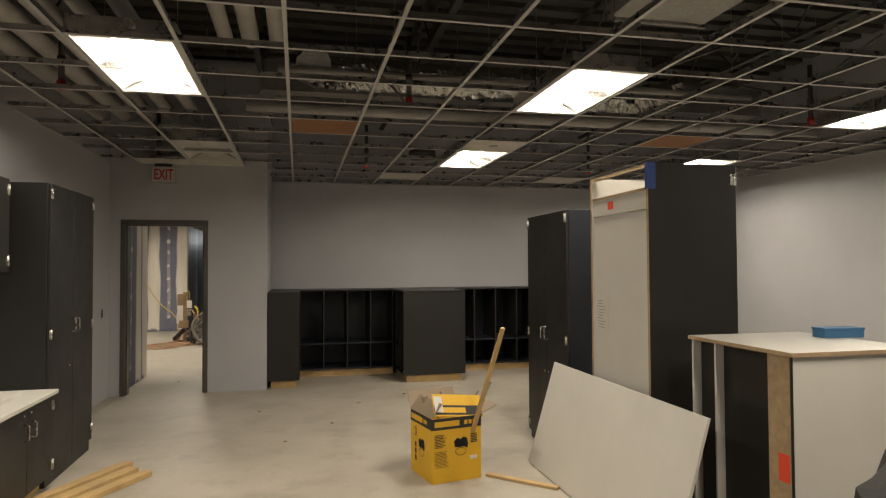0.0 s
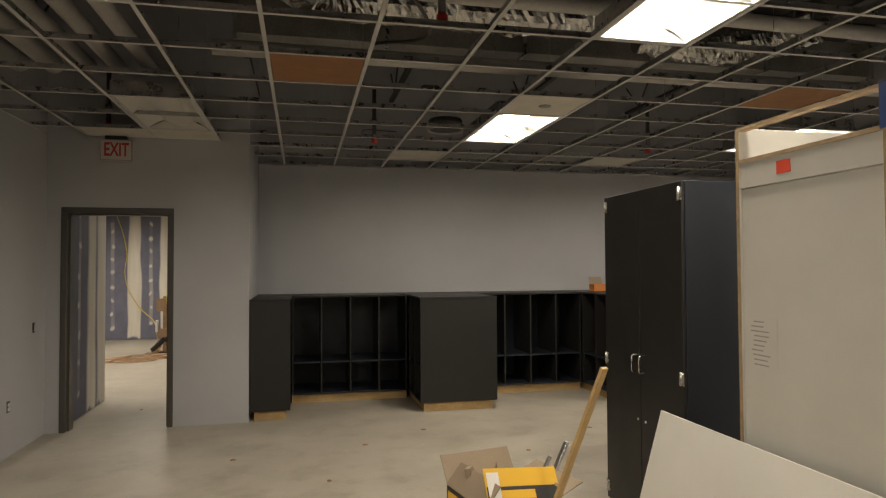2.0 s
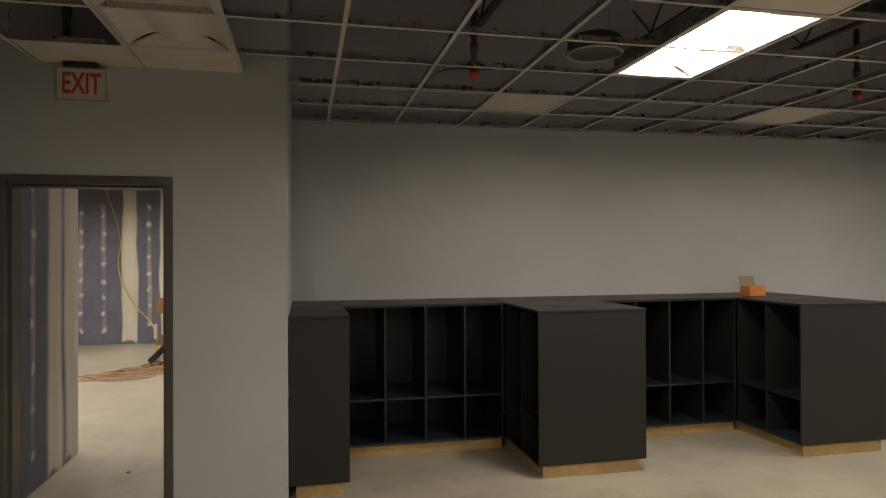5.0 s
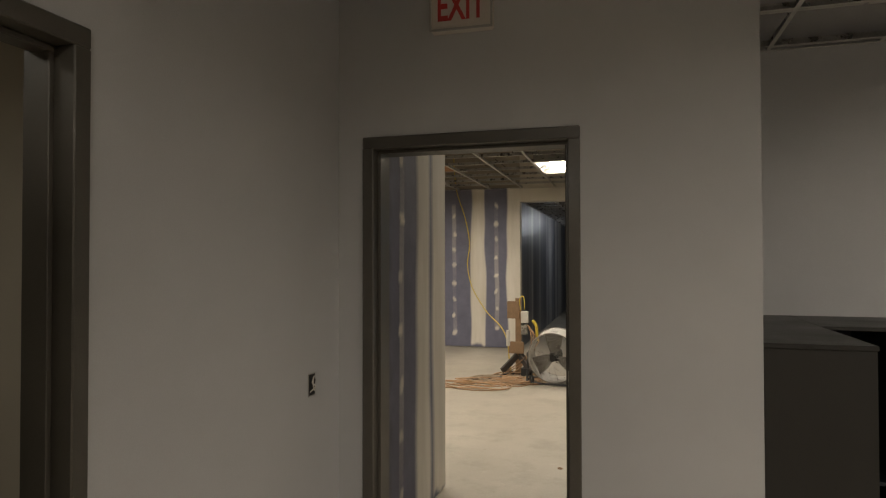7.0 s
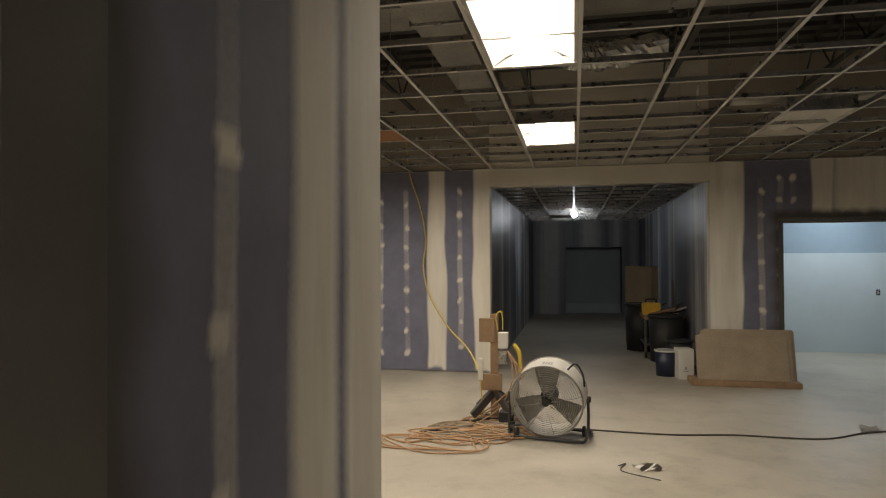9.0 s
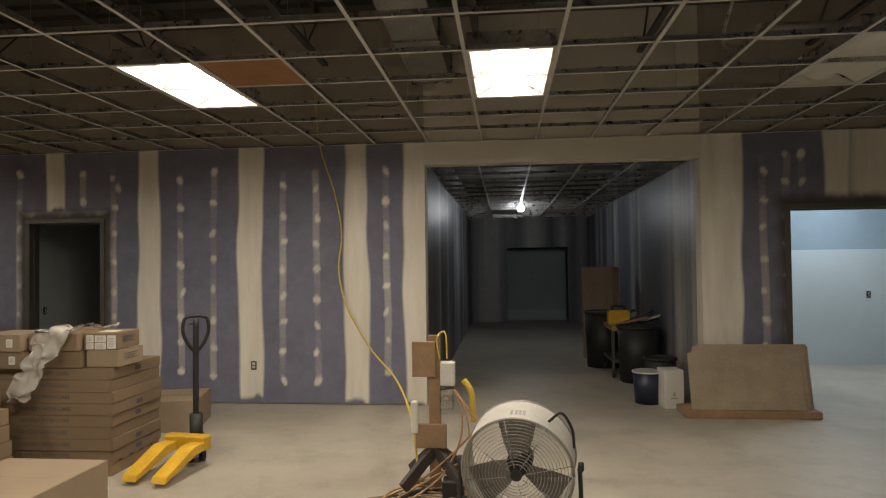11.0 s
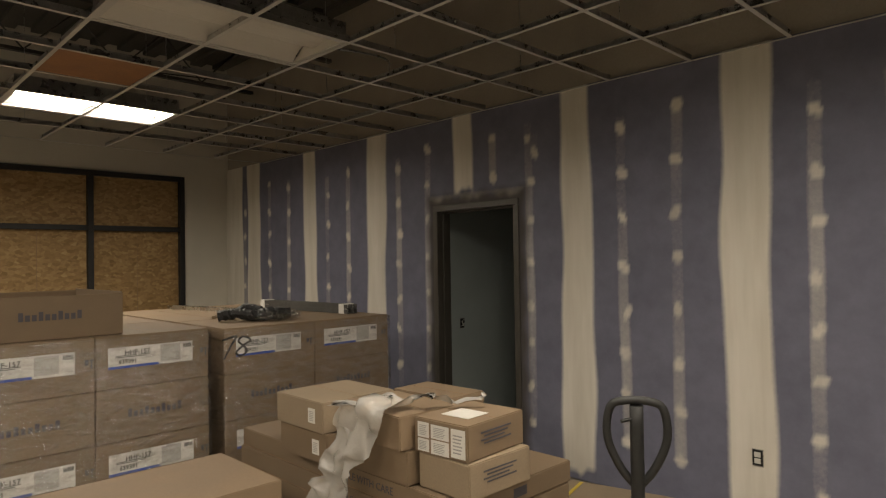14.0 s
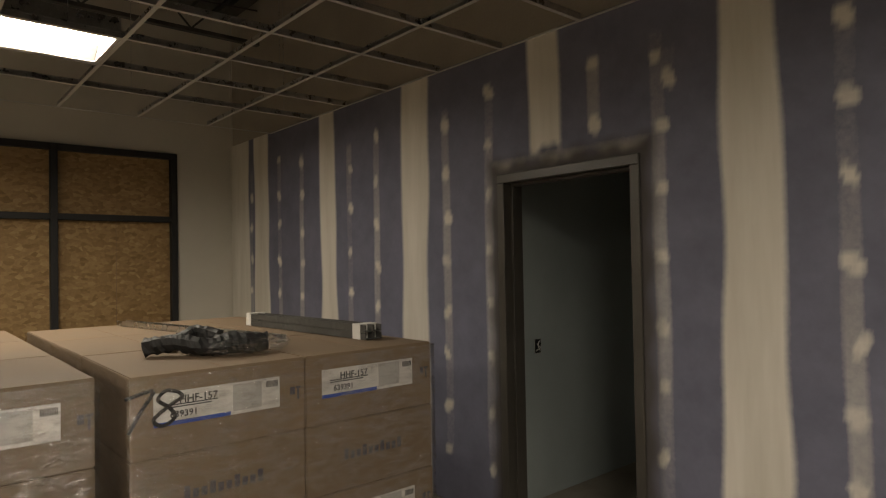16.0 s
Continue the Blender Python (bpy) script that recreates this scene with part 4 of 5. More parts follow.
# Wordmark as a plain yellow bar, block print below it
part("mark", join(block(-W + 0.02, -D - 0.002, HH - 0.065, 0.02, -D - 0.001, HH - 0.025, 0), block(0.06, -D - 0.002, HH - 0.06, 0.085, -D - 0.001, HH - 0.03, 0), block(0.095, -D - 0.002, HH - 0.06, 0.12, -D - 0.001, HH - 0.03, 0), block(0.13, -D - 0.002, HH - 0.06, 0.155, -D - 0.001, HH - 0.03, 0),
                  block(-W - 0.002, -0.03, HH - 0.065, -W - 0.001, D - 0.015, HH - 0.025, 0), block(-W - 0.002, -0.075, HH - 0.06, -W - 0.001, -0.05, HH - 0.03, 0), block(-W - 0.002, -0.11, HH - 0.06, -W - 0.001, -0.085, HH - 0.03, 0)), M_YELLOW, yb)
random.seed(7)
pr = []
for k in range(9):
    pr.append((-W + 0.02, -D - 0.0016, 0.345 - 0.011 * k, -W + 0.02 + random.uniform(0.06, 0.11), -D - 0.001, 0.35 - 0.011 * k))
for k in range(12):
    pr.append((-W + 0.02, -D - 0.0016, 0.225 - 0.01 * k, -W + 0.11 + random.uniform(0, 0.02), -D - 0.001, 0.2275 - 0.01 * k))
for k in range(6):
    pr.append((0.11, -D - 0.0016, 0.33 - 0.012 * k, 0.165, -D - 0.001, 0.337 - 0.012 * k))
for k in range(7):
    pr.append((-W - 0.0016, 0.08, 0.35 - 0.011 * k, -W - 0.001, 0.08 + random.uniform(0.03, 0.07), 0.355 - 0.011 * k))
for k in range(3):
    pr.append((-W - 0.0016, 0.09, 0.1 + 0.05 * k, -W - 0.001, 0.12, 0.14 + 0.05 * k))
boxes("print", pr, M_INK, yb)
for nm, m, face in (("tool_picture", on(FACE_NY, 0.03, -D - 0.001, 0.27), 0), ("tool_picture", on(FACE_NX, -W - 0.001, -0.01, 0.24), 1)):
    bm = bmesh.new()
    pts = [(-0.05, -0.02), (-0.055, 0.025), (-0.03, 0.045), (0.0, 0.035), (0.02, 0.05), (0.05, 0.04), (0.06, 0.0), (0.055, -0.035), (0.02, -0.02), (-0.02, -0.025)]
    f = bm.faces.new([bm.verts.new((x, y, 0.0012)) for x, y in pts])
    bmesh.ops.extrude_face_region(bm, geom=[f])
    bm.transform(m)
    part(nm, bm, M_INK, yb)
    bm = bmesh.new()
    ring = [(0.045 * math.cos(a), -0.055 + 0.03 * math.sin(a)) for a in [2 * math.pi * k / 20 for k in range(20)]]
    inner = [(0.041 * math.cos(a), -0.055 + 0.026 * math.sin(a)) for a in [2 * math.pi * k / 20 for k in range(20)]]
    o_ = [bm.verts.new((x, y, 0.001)) for x, y in ring]
    i_ = [bm.verts.new((x, y, 0.001)) for x, y in inner]
    for k in range(20):
        bm.faces.new((o_[k], o_[(k + 1) % 20], i_[(k + 1) % 20], i_[k]))
    bm.transform(m)
    part("tank_outline", bm, M_INK, yb)
part("shipping_label", block(0.105, -D - 0.0022, 0.15, 0.165, -D - 0.001, 0.175, 0), M_PAPER, yb, "small white label")
f0 = part("flap", block(-W, 0, 0, W, 0.005, 0.17, 0), M_YELLOW, yb, "raised yellow flap with a black band")
f0.matrix_basis = pose(0.02, -D, HH, -32, 6, 0)
part("flap_band", block(-W + 0.004, -0.0012, 0.012, W - 0.004, -0.0002, 0.085, 0), M_INK, f0)
part("flap_mark", block(-W + 0.05, -0.0022, 0.028, 0.06, -0.0012, 0.068, 0), M_YELLOW, f0)
part("flap_label", block(-W + 0.01, -0.0026, 0.03, -W + 0.075, -0.0012, 0.15, 0), M_PAPER, f0, "small white label")
f1 = part("flap", block(-D, 0, 0, D, 0.005, 0.15, 0), M_KRAFT2, yb, "bare inside of an outward flap")
f1.matrix_basis = pose(W, 0, HH) @ pose(0, 0, 0, 0, 68, 0) @ pose(0, 0, 0, 0, 0, 90)
f2 = part("flap", block(-0.15, 0, 0, 0.15, 0.005, 0.16, 0), M_KRAFT2, yb, "bare inside of a raised flap")
f2.matrix_basis = pose(-W + 0.12, -0.02, HH - 0.02, 14, 24, 60)
f3 = part("flap", block(-W, -0.005, 0, W, 0, 0.15, 0), M_KRAFT2, yb)
f3.matrix_basis = pose(0, D, HH, -35)
f4 = part("flap", block(-D, 0, 0, D, 0.005, 0.13, 0), M_KRAFT2, yb)
f4.matrix_basis = pose(-W, 0, HH) @ pose(0, 0, 0, 0, 40, 0) @ pose(0, 0, 0, 0, 0, 90)


def stick(base, tip, w, material, label):
    a, b = Vector(base), Vector(tip)
    bm = block(-w / 2, -w / 4, 0, w / 2, w / 4, (b - a).length, 0.002)
    ob = part("wood_offcut", bm, material, None)
    ob.matrix_world = Matrix.Translation(a) @ (b - a).to_track_quat("Z", "Y").to_matrix().to_4x4()
    return tagged(ob, label, "offcut", "offcuts in the carton")


stick((1.43, 4.68, 0.02), (1.605, 4.17, 1.145), 0.036, M_PINE, "long pine strip standing in the open carton")
stick((1.36, 4.74, 0.02), (1.7, 4.8, 0.66), 0.03, M_STEEL, "grey metal strip standing in the open carton")
stick((1.28, 4.76, 0.02), (1.6, 4.78, 0.6), 0.025, M_STEEL, "grey metal strip standing in the open carton")
stick((1.26, 4.69, 0.02), (1.16, 4.76, 0.58), 0.06, M_KRAFT2, "cardboard offcut standing in the open carton")
stick((1.38, 4.62, 0.02), (1.56, 4.6, 0.53), 0.04, M_PINE, "short pine offcut standing in the open carton")

# Chips of debris on the slab
random.seed(21)
for k, (x, y) in enumerate(((0.9, 7.4), (2.25, 6.9), (0.55, 6.5), (-1.2, 10.6), (1.5, 7.8), (-0.2, 7.2), (0.1, 5.9), (-1.4, 9.4), (3.1, 7.5))):
    bm = bmesh.new()
    bmesh.ops.create_icosphere(bm, subdivisions=1, radius=0.022)
    for v in bm.verts:
        v.co = Vector((v.co.x * random.uniform(0.8, 1.6), v.co.y * random.uniform(0.7, 1.2), max(0, v.co.z * 0.5)))
    d = part("debris_chip", bm, M_OLDWOOD, None)
    d.matrix_world = pose(x, y, 0.0, 0, 0, 40 * k)
    tagged(d, "small dark chip of debris on the slab", "debris", "debris chips")


# ---- above the grid ----
def run_tube(name, pts, r, material, label, category, crumple=0.0, seg=14, per=10, group=""):
    return tagged(part(name, tube_bm(pts, r, seg, crumple, per), material, None), label, category, group, "structure")


run_tube("flex_duct", [(0.35, 5.5, 3.32), (0.3, 5.75, 3.4), (0.5, 6.0, 3.42), (1.2, 6.02, 3.42), (1.9, 5.98, 3.4), (2.6, 6.05, 3.45)], 0.15, M_FOIL, "silver foil flexible duct above the open grid", "duct", 0.14, 22, 24)
run_tube("flex_duct", [(3.0, 6.3, 3.45), (3.5, 6.25, 3.38), (3.95, 6.0, 3.36), (4.1, 5.6, 3.4)], 0.15, M_FOIL, "silver foil flexible duct above the open grid", "duct", 0.14, 22, 24)
run_tube("flex_duct", [(-3.4, 12.4, 3.5), (-3.3, 12.9, 3.35), (-3.25, 13.4, 3.3), (-3.5, 13.8, 3.4)], 0.13, M_FOIL, "silver foil flexible duct above the open grid", "duct", 0.14, 20, 20)
run_tube("flex_duct", [(-8.6, 12.9, 3.3), (-8.2, 13.2, 3.35), (-7.9, 13.7, 3.4)], 0.13, M_FOIL, "silver foil flexible duct above the open grid", "duct", 0.14, 20, 20)
run_tube("flex_duct", [(-1.5, 13.2, 3.3), (-1.2, 13.5, 3.3), (-0.6, 13.6, 3.4)], 0.12, M_FOIL, "silver foil flexible duct above the open grid", "duct", 0.14, 20, 20)
for x, r in ((-0.32, 0.055), (-0.14, 0.065), (0.05, 0.055)):
    run_tube("insulated_pipe", [(x, 2.5, 3.3), (x, 3.6, 3.3), (x, 4.9, 3.3)], r, M_PIPE, "white jacketed pipe above the grid", "pipe", seg=14, per=2, group="ceiling pipes")
for x, r in ((-1.9, 0.075), (-1.65, 0.075), (-1.4, 0.075), (-1.15, 0.06), (-0.9, 0.06)):
    run_tube("insulated_pipe", [(x, -1, 3.25), (x, 3.0, 3.25), (x + 0.02, 7.4, 3.25)], r, M_PIPE, "white jacketed pipe above the grid", "pipe", seg=14, per=2, group="ceiling pipes")
run_tube("insulated_pipe", [(0.05, 5.3, 3.2), (1.4, 5.32, 3.2), (2.9, 5.35, 3.22), (4.6, 5.4, 3.22)], 0.05, M_PIPE, "white jacketed pipe above the grid", "pipe", seg=12, per=2, group="ceiling pipes")
run_tube("insulated_pipe", [(-0.3, 6.6, 3.22), (2.0, 6.62, 3.22), (6.5, 6.6, 3.22)], 0.06, M_PIPE, "white jacketed pipe above the grid", "pipe", seg=12, per=2, group="ceiling pipes")
run_tube("insulated_pipe", [(0.2, 14.9, 3.2), (2.2, 14.95, 3.2), (5.2, 15.0, 3.2)], 0.06, M_PIPE, "white jacketed pipe above the grid", "pipe", seg=12, per=2, group="ceiling pipes")


def duct(x0, y0, x1, y1, z0, z1, label):
    b = block(x0, y0, z0, x1, y1, z1, 0.004)
    e = thing("air_duct", (0, 0, 0), label, "duct", "air ducts", "structure")
    part("duct_body", b, M_DUCT, e)
    long_x = (x1 - x0) > (y1 - y0)
    n = int(max(x1 - x0, y1 - y0) / 1.2)
    for k in range(n + 1):
        if long_x:
            x = x0 + (x1 - x0) * k / max(n, 1)
            part("joint_flange", block(x - 0.015, y0 - 0.02, z0 - 0.02, x + 0.015, y1 + 0.02, z1 + 0.02, 0), M_STEEL, e)
        else:
            y = y0 + (y1 - y0) * k / max(n, 1)
            part("joint_flange", block(x0 - 0.02, y - 0.015, z0 - 0.02, x1 + 0.02, y + 0.015, z1 + 0.02, 0), M_STEEL, e)


duct(2.1, -2.0, 2.75, 3.5, 3.12, 3.45, "grey sheet metal duct above the grid")
duct(-0.2, 7.2, 6.2, 7.7, 3.55, 3.9, "grey sheet metal duct above the grid")
duct(-9.5, 12.9, 5.8, 13.4, 3.6, 3.95, "grey sheet metal duct above the grid")
duct(-2.6, 10.4, -2.2, 16.9, 3.5, 3.8, "grey sheet metal duct above the grid")
for k in range(10):
    x = -10.4 + 1.7 * k
    e = thing("bar_joist", (x, 0, 3.75), "dark steel bar joist under the deck", "joist", "roof joists", "structure")
    y0 = -3.4 if -2 < x < 6.6 else 8.7
    boxes("chord", [(-0.03, y0, 0.5, 0.03, 17.0, 0.545), (-0.03, y0, 0.0, 0.03, 17.0, 0.035)], M_DARK, e)
    path = []
    y, s = y0, 0
    while y < 17:
        path.append((0, y, 0.035 if s % 2 else 0.5))
        y += 0.45
        s += 1
    part("web_rod", tube_bm(path, 0.012, 6, raw=True), M_DARK, e)
random.seed(31)
for k in range(16):
    x, y = (random.uniform(-1.8, 6), random.uniform(2.5, 9)) if k < 8 else (random.uniform(-9, 5), random.uniform(11, 16.5))
    run_tube("conduit", [(x, y, 3.15), (x + random.uniform(-0.4, 0.4), y + random.uniform(0.6, 1.2), 3.0 + random.uniform(0, 0.3)), (x + random.uniform(-0.8, 0.8), y + 1.8, 3.35)], random.choice((0.006, 0.009, 0.012)), random.choice((M_CORDD, M_STEEL, M_CORDD)), "thin cable slung above the grid", "cable", seg=6, per=6, group="ceiling cables")
run_tube("cable", [(2.15, 2.5, 2.95), (2.13, 2.75, 3.1), (2.12, 2.8, 3.5)], 0.008, M_CORDY, "yellow cable above the grid", "cable", seg=6, per=6)
for x, y in ((-1.5, 5.1), (1.1, 5.05), (1.1, 8.4), (4.95, 5.0), (-1.45, 8.25), (4.3, 8.4)):
    e = thing("sprinkler_head", (x, y, 2.9), "red-capped sprinkler head on a dark drop pipe", "sprinkler", "sprinkler heads")
    part("cap", cyl(0.032, 0.07, pose(0, 0, 0), 14, bev=0.006), M_RED, e)
    part("drop_pipe", cyl(0.022, 0.5, pose(0, 0, 0.07), 12), M_CORDD, e)
    part("coupling", cyl(0.03, 0.05, pose(0, 0, 0.2), 12), M_CORDD, e)
e = thing("ceiling_speaker", (1.75, 7.85, 2.95), "round dark speaker can above the grid", "speaker", kind="structure")
part("can", cyl(0.17, 0.1, pose(0, 0, 0), 28, bev=0.01), M_DARK, e)
part("rim", tube_bm([(0.17 * math.cos(a), 0.17 * math.sin(a), 0.0) for a in [2 * math.pi * k / 28 for k in range(29)]], 0.012, 6, raw=True), M_DUCT, e)
e = thing("tile_escutcheon", (2.28, 6.52, 2.878), "small dark fitting under the white tile", "fitting", kind="structure")
part("ring", cyl(0.05, 0.006, pose(0, 0, 0), 20), M_DUCT, e)


# ---- hall room things ----
# Drum fan on its tilt stand
fan = thing("drum_fan", pose(-1.58, 13.96, 0, 0, 0, -8) @ Matrix.Diagonal((0.95, 0.95, 0.95, 1)), "white drum fan on a dark tube stand", "fan")
C, R = 0.38, 0.34


def ring_pts(r, y, n=48):
    return [(r * math.cos(2 * math.pi * k / n), y, C + r * math.sin(2 * math.pi * k / n)) for k in range(n + 1)]


bm = bmesh.new()
for r, flip in ((R, 0), (R - 0.006, 1)):
    a_ = [bm.verts.new(p) for p in ring_pts(r, -0.13)[:-1]]
    b_ = [bm.verts.new(p) for p in ring_pts(r, 0.17)[:-1]]
    for k in range(48):
        q = (a_[k], a_[(k + 1) % 48], b_[(k + 1) % 48], b_[k])
        f = bm.faces.new(q if flip else q[::-1])
        f.smooth = True
part("drum", bm, M_FANW, fan)
part("rim", join(tube_bm(ring_pts(R, -0.13), 0.008, 8, raw=True), tube_bm(ring_pts(R, 0.17), 0.008, 8, raw=True)), M_FAND, fan)
grille = []
for k in range(1, 15):
    rr = 0.05 + 0.02 * k
    grille.append(tube_bm([(x, y - 0.03 * (1 - (rr / R) ** 2), z) for x, y, z in ring_pts(rr, -0.14, 36)], 0.0024, 4, raw=True))
part("front_grille", join(*grille), M_STEEL, fan)
part("grille_spokes", join(*[tube_bm([(0.05 * math.cos(a), -0.172, C + 0.05 * math.sin(a)), (0.2 * math.cos(a), -0.16, C + 0.2 * math.sin(a)), (0.335 * math.cos(a), -0.138, C + 0.335 * math.sin(a))], 0.003, 5, raw=True) for a in [math.pi * k / 4 + 0.2 for k in range(8)]]), M_STEEL, fan)
part("hub", cyl(0.055, 0.1, pose(0, -0.06, C, 90) @ pose(0, 0, -0.08), 24, bev=0.008), M_RUBBER, fan)
part("hub_cap", cyl(0.035, 0.01, pose(0, -0.165, C, 90), 20), M_RUBBER, fan)
for k in range(3):
    a = math.radians(90 + 120 * k)
    bm = bmesh.new()
    vs = []
    for r, half, tw in ((0.05, 0.05, 0.03), (0.15, 0.085, 0.035), (0.25, 0.11, 0.03), (0.31, 0.12, 0.025)):
        for s in (-1, 1):
            vs.append(bm.verts.new((r, s * half, s * tw)))
    for j in range(3):
        bm.faces.new((vs[2 * j], vs[2 * j + 1], vs[2 * j + 3], vs[2 * j + 2]))
    bmesh.ops.solidify(bm, geom=list(bm.faces), thickness=0.004)
    bm.transform(pose(0, -0.02, C) @ pose(0, 0, 0, 90) @ pose(0, 0, 0, 0, 0, math.degrees(a)))
    part("blade", bm, M_FAND, fan)
part("motor", cyl(0.08, 0.14, pose(0, 0.13, C, 90), 24, bev=0.01), M_RUBBER, fan)
part("stand", join(tube_bm([(-0.37, -0.02, C), (-0.375, -0.03, 0.2), (-0.36, -0.1, 0.03), (-0.25, -0.17, 0.025), (0.25, -0.17, 0.025), (0.36, -0.1, 0.03), (0.375, -0.03, 0.2), (0.37, -0.02, C)], 0.014, 8), tube_bm([(-0.36, -0.05, 0.05), (-0.33, 0.2, 0.03), (0.33, 0.2, 0.03), (0.36, -0.05, 0.05)], 0.014, 8)), M_RUBBER, fan)
for s in (-1, 1):
    part("tilt_knob", cyl(0.03, 0.035, pose(s * 0.365, 0, C, 0, s * 90) @ pose(0, 0, -0.005), 14, bev=0.005), M_RUBBER, fan)
    part("wheel", cyl(0.05, 0.03, pose(s * 0.3, 0.12 if s > 0 else -0.12, 0.05, 0, 90), 20, bev=0.006), M_RUBBER, fan)
part("carry_handle", tube_bm([(0.19, -0.05, C + 0.28), (0.27, -0.08, C + 0.34), (0.33, -0.06, C + 0.24), (0.34, -0.02, C + 0.12)], 0.009, 8), M_RUBBER, fan)
# Worn mark on the drum top, plain bars
mk = []
for a0 in (82, 86, 90, 95):
    for da in (0, 1.5):
        a = math.radians(a0 + da)
        mk.append(block(-0.004, -0.06, 0, 0.004, 0.01, 0.0015, 0))
        mk[-1].transform(Matrix.Translation((R * math.cos(a), 0, C + R * math.sin(a))) @ pose(0, 0, 0, 0, 90 - math.degrees(a)))
part("stencil_mark", join(*mk), M_GREYINK, fan)

for o in fan.children:
    if o.name.split(".")[0] in ("drum", "rim", "front_grille", "grille_spokes", "hub", "hub_cap", "blade", "motor", "stencil_mark"):
        o.matrix_basis = pose(0, 0, C, 8) @ pose(0, 0, -C)

# Temporary power post
pp = thing("power_post", (-2.14, 14.5, 0), "wooden temporary power post with outlet boxes", "power post")
part("post", block(-0.04, -0.02, 0.0, 0.04, 0.02, 1.06, 0.003), M_OLDWOOD, pp)
for rz in (0, 90, 180, 270):
    b = part("brace", block(0, -0.018, 0, 0.32, 0.018, 0.08, 0.003), M_CORDD, pp)
    b.matrix_basis = pose(0, 0, 0.24, 0, 38, rz + 45)
    part("foot", block(0, -0.02, 0, 0.3, 0.02, 0.035, 0.003), M_CORDD, pp).matrix_basis = pose(0, 0, 0, 0, 0, rz + 45)
part("panel_board", block(-0.15, -0.05, 0.78, 0.01, -0.022, 1.02, 0.003), M_OLDWOOD, pp, "square plywood backing")
part("panel_board", block(-0.13, -0.06, 0.3, 0.08, -0.022, 0.46, 0.003), M_OLDWOOD, pp)
part("outlet_box", block(0.042, -0.06, 0.72, 0.14, 0.03, 0.88, 0.006), M_OUTW, pp, "grey outlet box")
part("outlet_box", block(0.042, -0.05, 0.56, 0.13, 0.03, 0.7, 0.006), M_STEEL, pp, "grey outlet box")
part("outlet_box", block(-0.16, -0.08, 0.4, -0.11, -0.03, 0.62, 0.008), M_OUTW, pp, "long grey outlet strip")
part("plug_body", tube_bm([(0.2, -0.02, 0.76), (0.25, -0.03, 0.68), (0.26, -0.03, 0.56), (0.265, -0.03, 0.48)], 0.021, 10), M_CORDY, pp, "yellow in-line breaker")
part("transformer", block(0.06, -0.18, 0.0, 0.2, -0.06, 0.12, 0.01), M_RUBBER, pp, "small black transformer")


def cord(name, pts, r, material, label, group="power cords", per=8):
    return tagged(part(name, tube_bm(pts, r, 6, 0, per), material, None), label, "cord", group)


cord("extension_cord", [(-3.73, 17.0, 3.5), (-3.68, 17.02, 2.88), (-3.52, 17.03, 2.36), (-3.44, 17.03, 1.9), (-3.47, 17.0, 1.5), (-3.36, 16.9, 1.1), (-3.0, 16.4, 0.72), (-2.6, 15.6, 0.55), (-2.32, 14.62, 0.45), (-2.27, 14.5, 0.2), (-2.24, 14.45, 0.05)], 0.009, M_CORDY, "yellow extension cord hung from the grid to the post")
cord("extension_cord", [(-2.1, 14.46, 0.9), (-2.12, 14.46, 1.02), (-2.1, 14.47, 1.075), (-2.06, 14.47, 1.07), (-2.05, 14.465, 0.9)], 0.006, M_CORDY, "yellow cord looped over the post")
for k, (a, b, c) in enumerate(((0.09, 0.35, 0.1), (0.14, 0.28, 0.16), (0.2, 0.45, 0.22))):
    cord("extension_cord", [(-2.0, 14.44, 0.7), (-1.95 + 0.03 * k, 14.4, 0.55), (-2.06 + a, 14.38, b), (-2.1 - 0.05 * k, 14.4, 0.12), (-2.3 - 0.1 * k, 14.25, 0.01)], 0.007, M_CORDB, "tan extension cord hanging from the post")
random.seed(5)
for k in range(7):
    cx, cy = -2.28 + random.uniform(-0.3, 0.25), 13.95 + random.uniform(-0.4, 0.35)
    pts = []
    rr = random.uniform(0.14, 0.3)
    for j in range(22):
        a = j * 0.9 + k
        q = rr * (1 + 0.3 * random.uniform(-1, 1))
        pts.append((cx + 1.5 * q * math.cos(a), cy + q * 0.8 * math.sin(a), 0.008 + 0.012 * ((j + k) % 4) * (0.4 + 0.2 * (k % 3))))
    cord("extension_cord", pts, 0.007, M_CORDB if k % 3 else M_KRAFT2, "tan extension cord lying in tangled coils on the slab", per=5)
cord("extension_cord", [(-2.4, 13.9, 0.01), (-2.75, 13.55, 0.009), (-2.95, 13.6, 0.009), (-3.15, 13.75, 0.009), (-3.2, 13.5, 0.009), (-2.9, 13.35, 0.009), (-2.4, 13.35, 0.02)], 0.008, M_CORDB, "tan extension cord trailing on the slab")
cord("extension_cord", [(-2.75, 13.85, 0.01), (-2.55, 14.0, 0.012), (-2.3, 14.1, 0.03)], 0.012, M_CORDD, "short dark cord on the slab")
cord("extension_cord", [(-1.9, 14.3, 0.01), (-1.25, 14.24, 0.009), (-0.5, 14.2, 0.009), (0.07, 14.29, 0.009), (0.8, 14.3, 0.009), (1.4, 14.65, 0.009), (2.4, 14.8, 0.009)], 0.008, M_CORDD, "dark extension cord stretched across the slab")
cord("extension_cord", [(-1.02, 13.22, 0.006), (-0.96, 13.28, 0.006), (-1.0, 13.1, 0.006), (-0.74, 12.94, 0.006)], 0.004, M_CORDD, "short wire offcut on the slab")
bm = bmesh.new()
